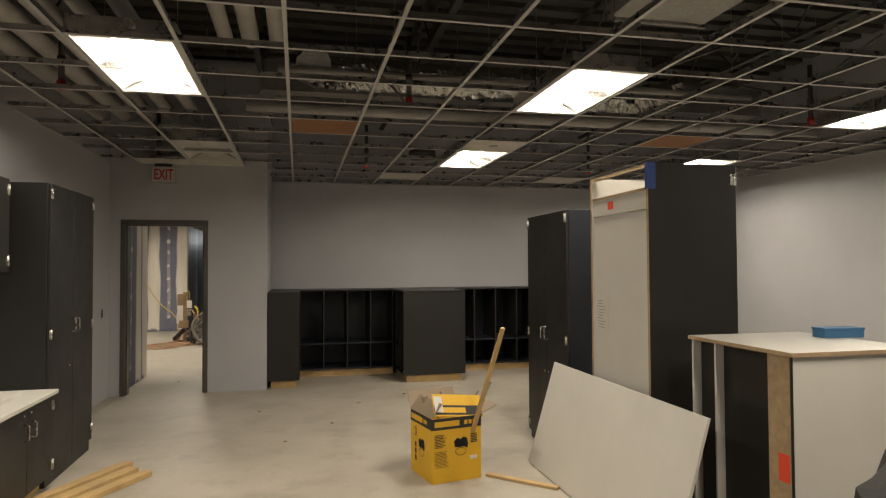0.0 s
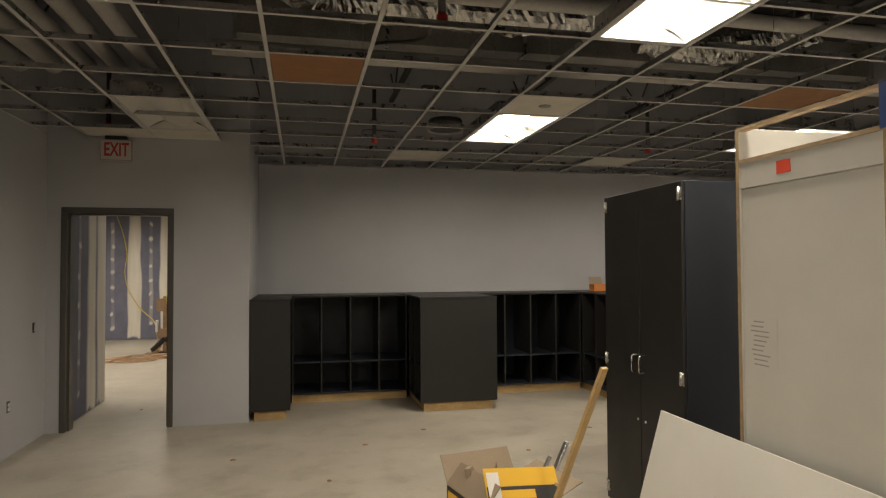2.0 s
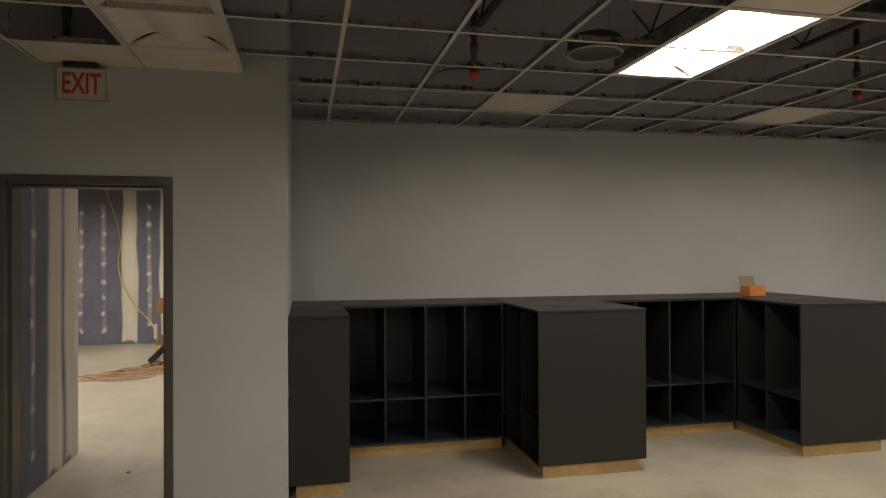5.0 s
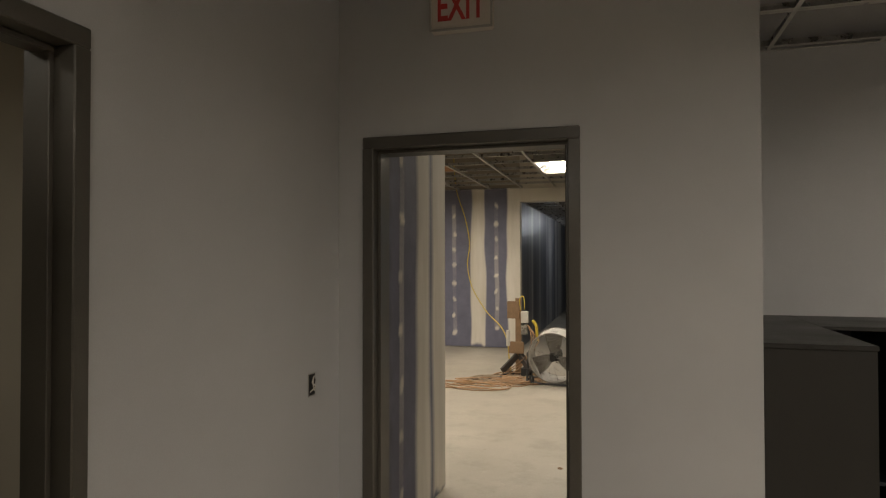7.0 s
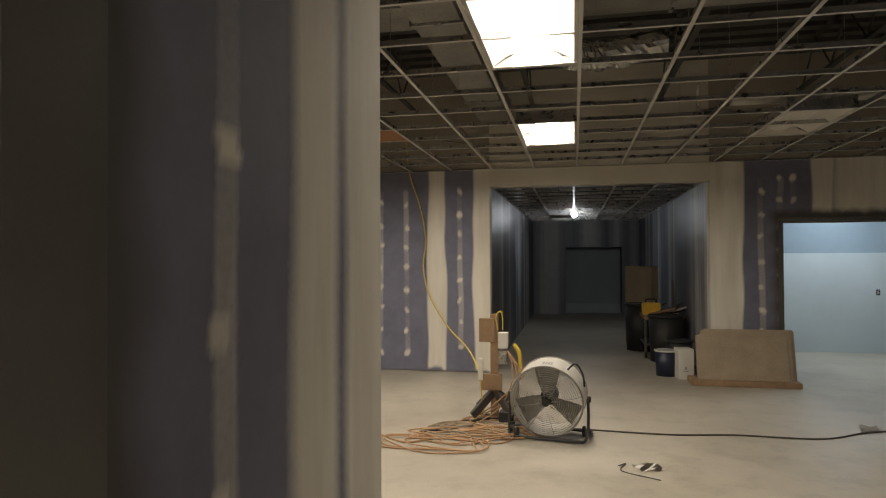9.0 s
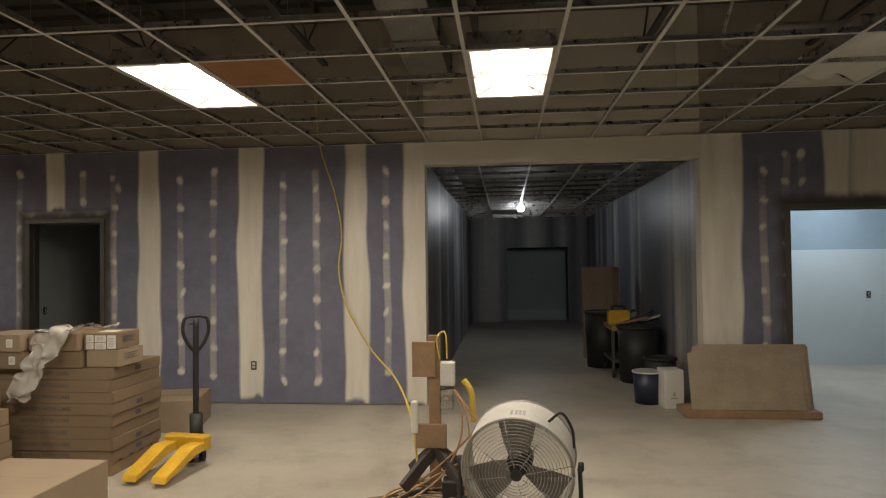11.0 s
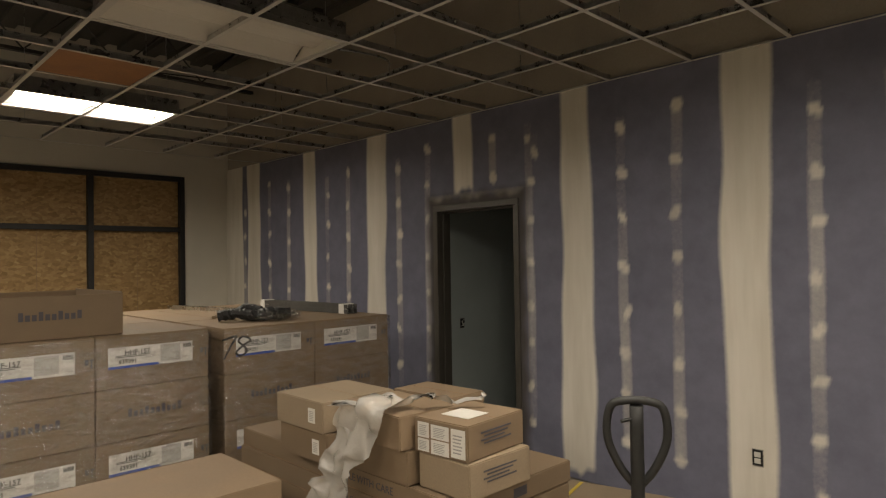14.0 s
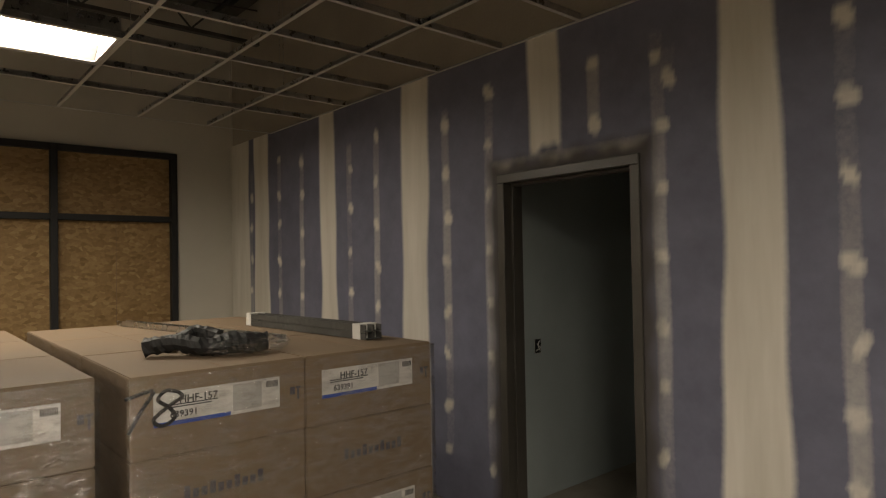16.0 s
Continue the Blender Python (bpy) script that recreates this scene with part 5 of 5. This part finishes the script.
vs = [[bm.verts.new((x * 0.05, y * 0.04, 0.004 + 0.02 * abs(math.sin(x * 2 + y)))) for y in range(-2, 3)] for x in range(-2, 3)]
for a in range(4):
    for b in range(4):
        bm.faces.new((vs[a][b], vs[a + 1][b], vs[a + 1][b + 1], vs[a][b + 1]))
bmesh.ops.solidify(bm, geom=list(bm.faces), thickness=0.002)
pp_ = tagged(part("paper_scrap", bm, M_PAPER, None), "crumpled white paper scrap on the slab", "paper")
pp_.matrix_world = pose(-0.8, 13.2, 0.0, 0, 0, 25)
pp2 = copy_thing(pp_, pose(1.35, 14.75, 0.0, 0, 0, 80))


# Cartons
def label_on(c, m, w, h, kind):
    """A paper label with its print on a carton face; m has z out of the face."""
    l = part("paper_label", (lambda b: (b.transform(m), b)[1])(block(-w / 2, -h / 2, 0, w / 2, h / 2, 0.0012, 0)), M_PAPER, c, "white printed label")
    items = []
    if kind == "long":
        s = part("blue_stripe", (lambda b: (b.transform(m), b)[1])(block(-w / 2, -h / 2, 0.0012, w * 0.08, -h / 2 + 0.014, 0.0018, 0)), M_BLUEINK, l)
        lettering("label_text", "HHF-157", 0.036, m @ Matrix.Translation((-w * 0.17, h * 0.22, 0.0016)), M_INK, l, 0.0006)
        lettering("label_text", "639391", 0.032, m @ Matrix.Translation((-w * 0.28, -h * 0.2, 0.0016)), M_INK, l, 0.0006)
        g = part("grey_panel", (lambda b: (b.transform(m), b)[1])(block(w * 0.1, -h / 2 + 0.012, 0.0012, w * 0.34, h / 2 - 0.006, 0.0018, 0)), mat_grey, l)
        bars = [block(w * 0.38 + 0.0045 * k, h * 0.2, 0.0012, w * 0.38 + 0.0045 * k + 0.0028, h * 0.4, 0.0018, 0) for k in range(11)]
        bars += [block(-w * 0.42, h * (0.08 - 0.07 * k), 0.0012, -w * (0.02 + 0.05 * (k % 2)), h * (0.08 - 0.07 * k) + 0.004, 0.0017, 0) for k in range(2)]
        b = join(*bars)
        b.transform(m)
        part("barcode", b, M_INK, l)
    else:
        b = join(*[block(-w * 0.35, -h * 0.35 + h * 0.12 * k, 0.0012, w * (0.2 + 0.05 * (k % 3)), -h * 0.35 + h * 0.12 * k + h * 0.05, 0.0018, 0) for k in range(6)])
        b.transform(m)
        part("print_line", b, M_GREYINK, l)
    return l


mat_grey = mat("pale_grey_print", (0.45, 0.435, 0.41), 0.7, var=0.08)


def carton(m, w, d, h, label, group, material=None, seam=True, name="cardboard_box"):
    """Closed carton, w along x, d along y, with a taped seam on top."""
    c = thing(name, m, label, "box", group)
    bm = block(0, 0, 0, w, d, h, 0.004, 2)
    for v in bm.verts:
        n = noise.noise(Vector((v.co.x * 3 + m[0] * 5, v.co.y * 3 + m[1] * 7, v.co.z * 3 + m[2] * 11)))
        v.co += Vector((n, noise.noise(v.co * 4 + Vector((m[0], 0, 3))), 0)) * 0.003
    part("body", bm, material or M_KRAFT, c)
    if seam:
        part("top_seam", block(0.004, d / 2 - 0.0015, h, w - 0.004, d / 2 + 0.0015, h + 0.0008, 0), M_OLDWOOD, c, "seam between the flaps")
    return c


def pallet(m, w, d):
    p = thing("pallet", m, "wooden pallet under stacked boxes", "pallet", "pallets")
    for k in range(5):
        part("deck_board", block(0, d * k / 5 + 0.01, 0.085, w, d * (k + 1) / 5 - 0.03, 0.1, 0.002), M_OLDWOOD, p)
    for x in (0, w / 2 - 0.02, w - 0.04):
        part("stringer", block(x, 0.01, 0, x + 0.04, d - 0.03, 0.085, 0.002), M_OLDWOOD, p)


# Large stacks: front faces at x = -6.77
LG = "large tile cartons"
random.seed(9)
for sx, (ya, yb, top, wrap) in enumerate(((14.865, 16.155, 1.235, True), (13.525, 14.765, 1.25, True))):
    x1 = -6.77
    pallet((-8.92, ya, 0), 2.12, yb - ya)
    hh = (top - 0.1) / 4
    for lev in range(4):
        for col in range(2):
            for dep in range(2 if lev < 3 else 3):
                wdt = 1.06 if lev < 3 else 0.72
                w_y = (yb - ya) / 2
                j = random.uniform(-0.006, 0.006)
                front = dep == 0
                c = carton((x1 - wdt * (dep + 1) + j, ya + w_y * col + 0.002, 0.1 + hh * lev), wdt - 0.004, w_y - 0.004, hh - 0.002,
                           "large tan carton with a long white label in a wrapped stack" if lev in (1, 3) else "large tan carton with faded blue print in a wrapped stack", LG)
                if front:
                    face = on(FACE_X, wdt - 0.004 + 0.0005, w_y / 2, hh * 0.5)
                    if lev in (1, 3):
                        label_on(c, face @ Matrix.Translation((-0.02, 0.02, 0.001)), 0.46, 0.115, "long")
                        b = join(block(0.255, 0.0, 0, 0.275, 0.03, 0.001, 0), block(0.285, -0.02, 0, 0.293, 0.03, 0.001, 0), block(0.279, 0.022, 0, 0.3, 0.03, 0.001, 0))
                        b.transform(face)
                        part("arrow_mark", b, M_INKF, c)
                    else:
                        random.seed(60)
                        b = join(*[block(-0.15 + 0.03 * k, -0.02, 0, -0.15 + 0.03 * k + 0.021, 0.012 if k % 3 else 0.026, 0.001, 0.0003) for k in range(10)])
                        b.transform(face)
                        part("faded_mark", b, M_INKF, c)
                    if lev == 3 and col == 0 and sx == 0:
                        strokes = [[(-0.11, 0.045, 0), (-0.05, 0.06, 0), (-0.02, 0.058, 0), (-0.06, 0.0, 0), (-0.1, -0.07, 0)],
                                   [(0.06, 0.05, 0), (0.02, 0.058, 0), (-0.005, 0.03, 0), (0.03, 0.0, 0), (0.05, -0.035, 0), (0.01, -0.06, 0), (-0.02, -0.035, 0), (0.03, 0.005, 0), (0.075, 0.03, 0), (0.06, 0.05, 0)]]
                        b = join(*[tube_bm(s, 0.0065, 6) for s in strokes])
                        b.transform(face @ Matrix.Translation((-0.23, 0.025, 0.003)) @ Matrix.Diagonal((1, 1, 0.25, 1)))
                        part("marker_number", b, M_INK, c, "hand-drawn 78 in black marker")
    # Stretch film round the stack
    bm = bmesh.new()
    n_ = 160
    loop = []
    for k in range(n_):
        t_ = 4 * k / n_
        i_, f_ = int(t_), t_ - int(t_)
        cs = [(-8.93, ya - 0.008), (-6.758, ya - 0.008), (-6.758, yb + 0.008), (-8.93, yb + 0.008)]
        a_, b_ = cs[i_], cs[(i_ + 1) % 4]
        loop.append((a_[0] + (b_[0] - a_[0]) * f_, a_[1] + (b_[1] - a_[1]) * f_))
    rows_ = []
    for r in range(26):
        z = 0.05 + (top - 0.06) * r / 25
        rows_.append([bm.verts.new((x + 0.004 * noise.noise(Vector((x * 4, y * 4, z * 9))) , y + 0.004 * noise.noise(Vector((x * 4 + 9, y * 4, z * 9))), z)) for x, y in loop])
    for a_, b_ in zip(rows_, rows_[1:]):
        for k in range(n_):
            bm.faces.new((a_[k], a_[(k + 1) % n_], b_[(k + 1) % n_], b_[k])).smooth = True
    w_ = part("stretch_wrap", bm, M_FILM, None)
    tagged(w_, "clear stretch wrap round the carton stack", "stretch wrap", "stretch wrap")
    w_.visible_shadow = False

oc = thing("open_carton", (-7.69, 13.5, 1.251, 0, 0, 1), "opened tan carton with faded print on the stack", "box", LG)
part("wall", block(0.83, 0, 0, 0.836, 0.8, 0.225, 0.001), M_KRAFT, oc)
part("wall", block(0, 0, 0, 0.006, 0.8, 0.225, 0.001), M_KRAFT, oc)
part("wall", block(0.006, 0, 0, 0.83, 0.006, 0.225, 0.001), M_KRAFT, oc)
part("wall", block(0.006, 0.794, 0, 0.83, 0.8, 0.235, 0.001), M_KRAFT, oc)
part("bottom", block(0.006, 0.006, 0, 0.83, 0.794, 0.006, 0), M_KRAFT, oc)
random.seed(60)
b = join(*[block(-0.15 + 0.03 * k, -0.02, 0, -0.15 + 0.03 * k + 0.021, 0.012 if k % 3 else 0.026, 0.001, 0.0003) for k in range(10)])
b.transform(on(FACE_X, 0.8365, 0.45, 0.12))
part("faded_mark", b, M_INKF, oc)

# Aluminium tracks and film on the stack
tr = thing("metal_track", (-8.85, 15.33, 1.237, 0, 0, 11), "bright aluminium channel lying on the cartons", "metal track")
part("channel", join(block(0, 0, 0, 1.6, 0.06, 0.004, 0), block(0, 0, 0.004, 1.6, 0.004, 0.03, 0), block(0, 0.056, 0.004, 1.6, 0.06, 0.03, 0)), M_CHROME, tr)
tk = thing("track_bundle", (-8.22, 15.9, 1.237, 0, 0, 3), "bundle of dark metal channels lying on the cartons", "metal track")
for k in range(2):
    for j in range(2):
        part("channel", join(block(0, 0.05 * k, 0.036 * j, 1.2, 0.05 * k + 0.046, 0.036 * j + 0.004, 0), block(0, 0.05 * k, 0.036 * j + 0.004, 1.2, 0.05 * k + 0.004, 0.036 * j + 0.033, 0), block(0, 0.05 * k + 0.042, 0.036 * j + 0.004, 1.2, 0.05 * k + 0.046, 0.036 * j + 0.033, 0)), M_DARK, tk)
part("end_wrap", block(1.1, -0.003, -0.001, 1.16, 0.1, 0.072, 0), M_PAPER, tk, "white band round the bundle")
part("end_wrap", block(0.0, -0.003, -0.001, 0.06, 0.1, 0.072, 0), M_PAPER, tk)
gl = thing("work_gloves", (-7.1, 15.22, 1.245, 0, 0, 25), "dark work gloves in clear film on the cartons", "gloves")
part("glove", tube_bm([(-0.2, -0.1, 0.03), (-0.1, -0.04, 0.045), (0.02, 0.0, 0.03), (0.1, 0.09, 0.035), (0.16, 0.2, 0.03)], 0.04, 10, 0.35), M_RUBBER, gl)
part("glove", tube_bm([(-0.14, 0.02, 0.05), (-0.1, 0.08, 0.08), (0.0, 0.1, 0.06)], 0.028, 10, 0.35), M_RUBBER, gl)
bm = bmesh.new()
bmesh.ops.create_icosphere(bm, subdivisions=4, radius=1)
for v in bm.verts:
    n = noise.noise(v.co * 3) * 0.4
    v.co = Vector((v.co.x * 0.12 * (1 + n), v.co.y * 0.2 * (1 + n), max(-0.02, v.co.z * 0.045 * (1 + n) + 0.02)))
part("film_scrap", bm, M_FILM, gl).matrix_basis = pose(0.1, 0.16, 0.0)
cd = part("tan_tape_scrap", tube_bm([(0, 0, 0.01), (0.05, 0.05, 0.025), (0.1, 0.04, 0.012), (0.16, 0.09, 0.01)], 0.014, 8, 0.3), M_KRAFT2, None)
cd.matrix_world = pose(-7.45, 15.1, 1.24)
tagged(cd, "twisted tan strap scrap on the cartons", "scrap")

# Long flat cartons, pair of stacks
FG = "long flat cartons"
pallet((-6.08, 14.62, 0), 1.5, 0.7)
random.seed(12)
for lev in range(8):
    jx, jy = random.uniform(-0.016, 0.016), random.uniform(-0.012, 0.012)
    c = carton((-6.09 + jx, 14.63 + jy, 0.1 + 0.0875 * lev), 1.52, 0.67, 0.0855, "long flat tan carton with handling print in a stack", FG, seam=lev == 7)
    lettering("print_text", "HANDLE WITH CARE", 0.042, on(FACE_NY, 0.98, -0.0008, 0.044), M_INKF, c)
    part("face_seam", block(0.0, -0.0006, 0.0, 1.5, 0.0, 0.003, 0), M_OLDWOOD, c)
    part("end_mark", block(1.5205, 0.30, 0.025, 1.521, 0.38, 0.06, 0), M_INKF, c)
# Small cartons on top
SG = "small cartons"
SMALL = ((-4.815, 14.66, 0.255, 0.33, 4), (-5.61, 14.55, 0.36, 0.38, 0), (-5.235, 14.62, 0.40, 0.3, -2), (-5.27, 14.94, 0.35, 0.22, 2))
for k in range(8):
    x, y, wx, dy, rz = SMALL[k // 2]
    lev = k % 2
    c = carton((x + 0.012 * (lev == 0), y + 0.01 * (lev == 0), 0.802 + 0.129 * lev, 0, 0, rz * lev), wx, dy, 0.127, "small tan carton stacked on the flat cartons", SG, M_KRAFT2 if k % 3 == 0 else M_KRAFT)
    if k == 1:
        for dx, dz, w, h in ((0.045, 0.085, 0.055, 0.055), (0.045, 0.03, 0.055, 0.045), (0.125, 0.085, 0.085, 0.05), (0.125, 0.03, 0.085, 0.05), (0.21, 0.06, 0.065, 0.1)):
            label_on(c, on(FACE_NY, dx, -0.0008, dz), w, h, "short")
        part("top_label", block(0.06, 0.08, 0.1275, 0.19, 0.2, 0.1287, 0), M_PAPER, c, "white label on the lid")
    if k in (0, 1):
        b = join(*[block(wx + 0.0003, 0.07 + 0.018 * (q % 2), 0.088 - 0.013 * q, wx + 0.001, 0.25 - 0.02 * (q % 3), 0.094 - 0.013 * q, 0) for q in range(4)])
        part("print_line", b, M_INKF, c)
    elif k in (2, 3):
        label_on(c, on(FACE_NY, 0.28, -0.0008, 0.065), 0.05, 0.06, "short")
# Crumpled plastic over the edge
bm = bmesh.new()
NU, NV = 40, 18
g_ = []
for u in range(NU + 1):
    row = []
    s_ = u / NU
    cx, cy, cz = (-4.84 - 0.32 * s_, 14.78 - 0.2 * min(1, s_ * 2.2), 1.075 - 0.02 * s_) if s_ < 0.45 else (-4.985 - 0.42 * (s_ - 0.45), 14.585 - 0.14 * (s_ - 0.45), 1.07 - 0.95 * (s_ - 0.45))
    for v in range(NV + 1):
        w = (v / NV - 0.5) * (0.34 - 0.2 * s_)
        p = Vector((cx + w, cy + (0.12 * w if s_ > 0.45 else 0.9 * w), cz))
        nn = Vector((noise.noise(p * 19), noise.noise(p * 17 + Vector((7, 0, 0))), noise.noise(p * 15 + Vector((0, 5, 0)))))
        row.append(bm.verts.new(p + nn * 0.055 + Vector((0, -0.03 if s_ > 0.45 else 0, 0.03))))
    g_.append(row)
for a in range(NU):
    for b in range(NV):
        bm.faces.new((g_[a][b], g_[a + 1][b], g_[a + 1][b + 1], g_[a][b + 1])).smooth = True
tagged(part("plastic_sheet", bm, M_BAG, None), "crumpled translucent plastic draped over the cartons", "plastic sheet")

# Second stack, print facing +x
pallet((-5.72, 13.0, 0), 0.5, 1.38)
for lev in range(6):
    jx, jy = ((0.06, 0.02), (0.05, 0.02), (0.045, 0.0), (0.04, 0.0), (-0.02, -0.005), (-0.05, 0.0))[lev]
    c = carton((-5.75 + jx, 13.01 + jy, 0.1 + 0.115 * lev), 0.52, 1.37, 0.112, "long flat tan carton with handling print in a stack", FG, None, seam=False)
    lettering("print_text", "HANDLE WITH CARE", 0.045, on(FACE_X, 0.5208, 1.02 - 0.06 * (lev % 3), 0.055), M_INK, c)

lb = carton((-5.28, 15.72, 0.0, 0, 0, 14), 0.75, 0.62, 0.29, "low tan carton with a yellow strap on the slab", "low cartons", M_KRAFT2)
part("strap", block(0.2, -0.002, 0.29, 0.22, 0.6, 0.293, 0), M_CORDY, lb, "yellow packing strap")
lc = carton((-4.86, 13.28, 0.0, 0, 0, 0), 0.68, 0.7, 0.33, "low tan carton on the slab beside the stack", "low cartons", M_KRAFT2)

# Pallet jack
pj = thing("pallet_jack", (-4.13, 14.97, 0, 0, 0, 172), "yellow pallet jack with black loop handle", "pallet jack")
for s in (-1, 1):
    b = bmesh.new()
    prof = [(0.09, 0.2), (0.22, 0.2), (0.54, 0.075), (0.56, 0.03), (0.2, 0.13), (0.09, 0.14)]
    lo = [b.verts.new((s * 0.12 - 0.06, y, z)) for y, z in prof]
    hi = [b.verts.new((s * 0.12 + 0.06, y, z)) for y, z in prof]
    b.faces.new(lo)
    b.faces.new(hi[::-1])
    for k in range(6):
        b.faces.new((lo[k], hi[k], hi[(k + 1) % 6], lo[(k + 1) % 6]))
    bmesh.ops.recalc_face_normals(b, faces=list(b.faces))
    bmesh.ops.bevel(b, geom=list(b.edges), offset=0.004, segments=1, affect="EDGES")
    part("fork", b, M_JACK, pj)
    part("steer_wheel", join(cyl(0.085, 0.05, pose(s * 0.045 - 0.025, -0.06, 0.085, 0, 90), 24, bev=0.008)), M_RUBBER, pj)
    part("wheel_hub", cyl(0.045, 0.056, pose(s * 0.045 - 0.028, -0.06, 0.085, 0, 90), 18), M_CHROME, pj)
part("cross_head", block(-0.18, 0.0, 0.13, 0.18, 0.1, 0.24, 0.01), M_JACK, pj)
part("pump", join(cyl(0.05, 0.26, pose(0, -0.05, 0.12), 18, bev=0.006), block(-0.06, -0.12, 0.16, 0.06, 0.02, 0.22, 0.008)), M_RUBBER, pj)
part("linkage", join(cyl(0.02, 0.12, pose(0.03, -0.1, 0.26), 12), cyl(0.012, 0.1, pose(-0.05, -0.09, 0.28, 0, 90), 10)), M_CHROME, pj)
part("shaft", tube_bm([(0, -0.09, 0.3), (0, -0.075, 0.6), (0, -0.05, 1.14)], 0.023, 12), M_RUBBER, pj)
part("loop_handle", tube_bm([(0.0, -0.072, 0.86), (0.055, -0.066, 0.93), (0.095, -0.06, 1.03), (0.085, -0.052, 1.13), (0.04, -0.05, 1.155), (-0.04, -0.05, 1.155), (-0.085, -0.052, 1.13), (-0.095, -0.06, 1.03), (-0.055, -0.066, 0.93), (0.0, -0.072, 0.86)], 0.014, 10), M_RUBBER, pj)
part("lever", tube_bm([(0.0, -0.05, 1.1), (0.05, -0.03, 1.09)], 0.006, 6), M_RUBBER, pj)

for o in pj.children:
    if o.name.split(".")[0] in ("shaft", "loop_handle", "lever", "pump", "linkage", "steer_wheel", "wheel_hub"):
        o.matrix_basis = pose(0, -0.06, 0) @ pose(0, 0, 0, 0, 0, 38) @ pose(0, 0.06, 0)

# Stack of gypsum board offcuts on runners, leaning
gs = thing("gypsum_stack", (0.1, 16.62, 0), "stack of brown gypsum board offcuts leaning at the wall", "board stack")
part("runner", block(0, 0.0, 0, 1.28, 0.36, 0.07, 0.006), M_OLDWOOD, gs, "wooden runner")
for k in range(5):
    b = part("board", block(0.08 + 0.02 * (k % 3), 0, 0, 1.17 + 0.03 * (k % 2), 0.014, 0.56 + 0.018 * k, 0.002), M_GYP, gs)
    b.matrix_basis = pose(0.02 * k, 0.08 + 0.018 * k, 0.07, -14 + 1.0 * k)

bu = thing("plastic_bucket", (-0.12, 17.32, 0), "dark blue plastic bucket with white lid rim", "bucket")
part("shell", cyl(0.13, 0.34, pose(0, 0, 0), 28, 0.15), mat("navy_plastic", (0.012, 0.018, 0.045), 0.45), bu)
part("rim", tube_bm([(0.152 * math.cos(a), 0.152 * math.sin(a), 0.34) for a in [2 * math.pi * k / 28 for k in range(29)]], 0.009, 8, raw=True), M_OUTW, bu)
part("lid", cyl(0.148, 0.008, pose(0, 0, 0.338), 28), M_GREYINK, bu)
wb = thing("white_box", (0.0, 17.02, 0, 0, 0, 6), "white carton with small print on the slab", "box")
part("body", block(0, 0, 0, 0.2, 0.24, 0.4, 0.004), M_OUTW, wb)
part("print", join(block(0.06, -0.001, 0.1, 0.13, 0, 0.115, 0), block(0.08, -0.001, 0.13, 0.11, 0, 0.17, 0)), M_GREYINK, wb)


# Passage clutter
def drum(x, y, r, h, material, label, name="waste_bin"):
    e = thing(name, (x, y, 0), label, "bin", "passage clutter")
    part("shell", cyl(r * 0.9, h, Matrix(), 26, r), material, e)
    part("rim", tube_bm([(r * math.cos(a), r * math.sin(a), h) for a in [2 * math.pi * k / 26 for k in range(27)]], 0.018, 8, raw=True), material, e)
    return e


drum(0.05, 18.6, 0.26, 0.7, M_RUBBER, "black plastic waste bin in the dark passage")
drum(-0.2, 19.8, 0.28, 0.8, M_RUBBER, "black plastic waste bin in the dark passage")
drum(0.12, 17.75, 0.18, 0.42, M_RUBBER, "black plastic tub in the dark passage", "plastic_tub")
sc = thing("tool_cart", (0.05, 19.2, 0), "dark tool cart loaded with lumber and tools", "cart")
part("tray", block(-0.3, -0.4, 0.62, 0.32, 0.4, 0.68, 0.006), M_OLDWOOD, sc)
part("tray", block(-0.3, -0.4, 0.2, 0.32, 0.4, 0.24, 0.006), M_DARK, sc)
for sx_ in (-0.28, 0.28):
    for sy_ in (-0.37, 0.37):
        part("leg", block(sx_ - 0.02, sy_ - 0.02, 0.06, sx_ + 0.02, sy_ + 0.02, 0.62, 0.002), M_DARK, sc)
        part("caster", cyl(0.05, 0.03, pose(sx_ - 0.015, sy_, 0.05, 0, 90), 16), M_RUBBER, sc)
cl = thing("yellow_tool_case", (-0.12, 19.05, 0.681), "yellow and black tool case on the cart", "tool case")
part("case", block(-0.14, -0.1, 0, 0.14, 0.1, 0.2, 0.015, 2), M_JACK, cl)
part("handle", tube_bm([(-0.08, 0, 0.2), (-0.07, 0, 0.25), (0.07, 0, 0.25), (0.08, 0, 0.2)], 0.012, 8), M_RUBBER, cl)
random.seed(14)
for k in range(9):
    plank(-0.12 + random.uniform(-0.1, 0.3), 18.85 + 0.07 * k, 0.69, random.uniform(0.3, 0.5), 0.05, 0.03, random.uniform(-30, 30), random.choice((M_OLDWOOD, M_CORDD, M_STEEL)), "lumber offcut lying on the tool cart", -random.uniform(5, 30))
sh = thing("sheet_stack", (-0.42, 20.6, 0, 0, 0, 0), "pale board sheets standing in the dark passage", "board stack", "passage clutter")
for k in range(3):
    part("sheet", block(0.02, 0.05 * k, 0, 0.5 + 0.06 * k, 0.05 * k + 0.014, 1.46, 0.002), M_GYP, sh).matrix_basis = pose(0, 0, 0, -3)
ed = thing("stacked_sheets", (-1.6, 27.3, 0), "pale sheets standing beyond the passage opening", "board stack")
part("sheet", block(0.0, 0, 0, 1.55, 0.02, 0.28, 0.003), M_PALE, ed)
part("sheet", block(0.0, 0.05, 0.0, 1.55, 0.07, 1.9, 0.003), M_GREEN, ed)
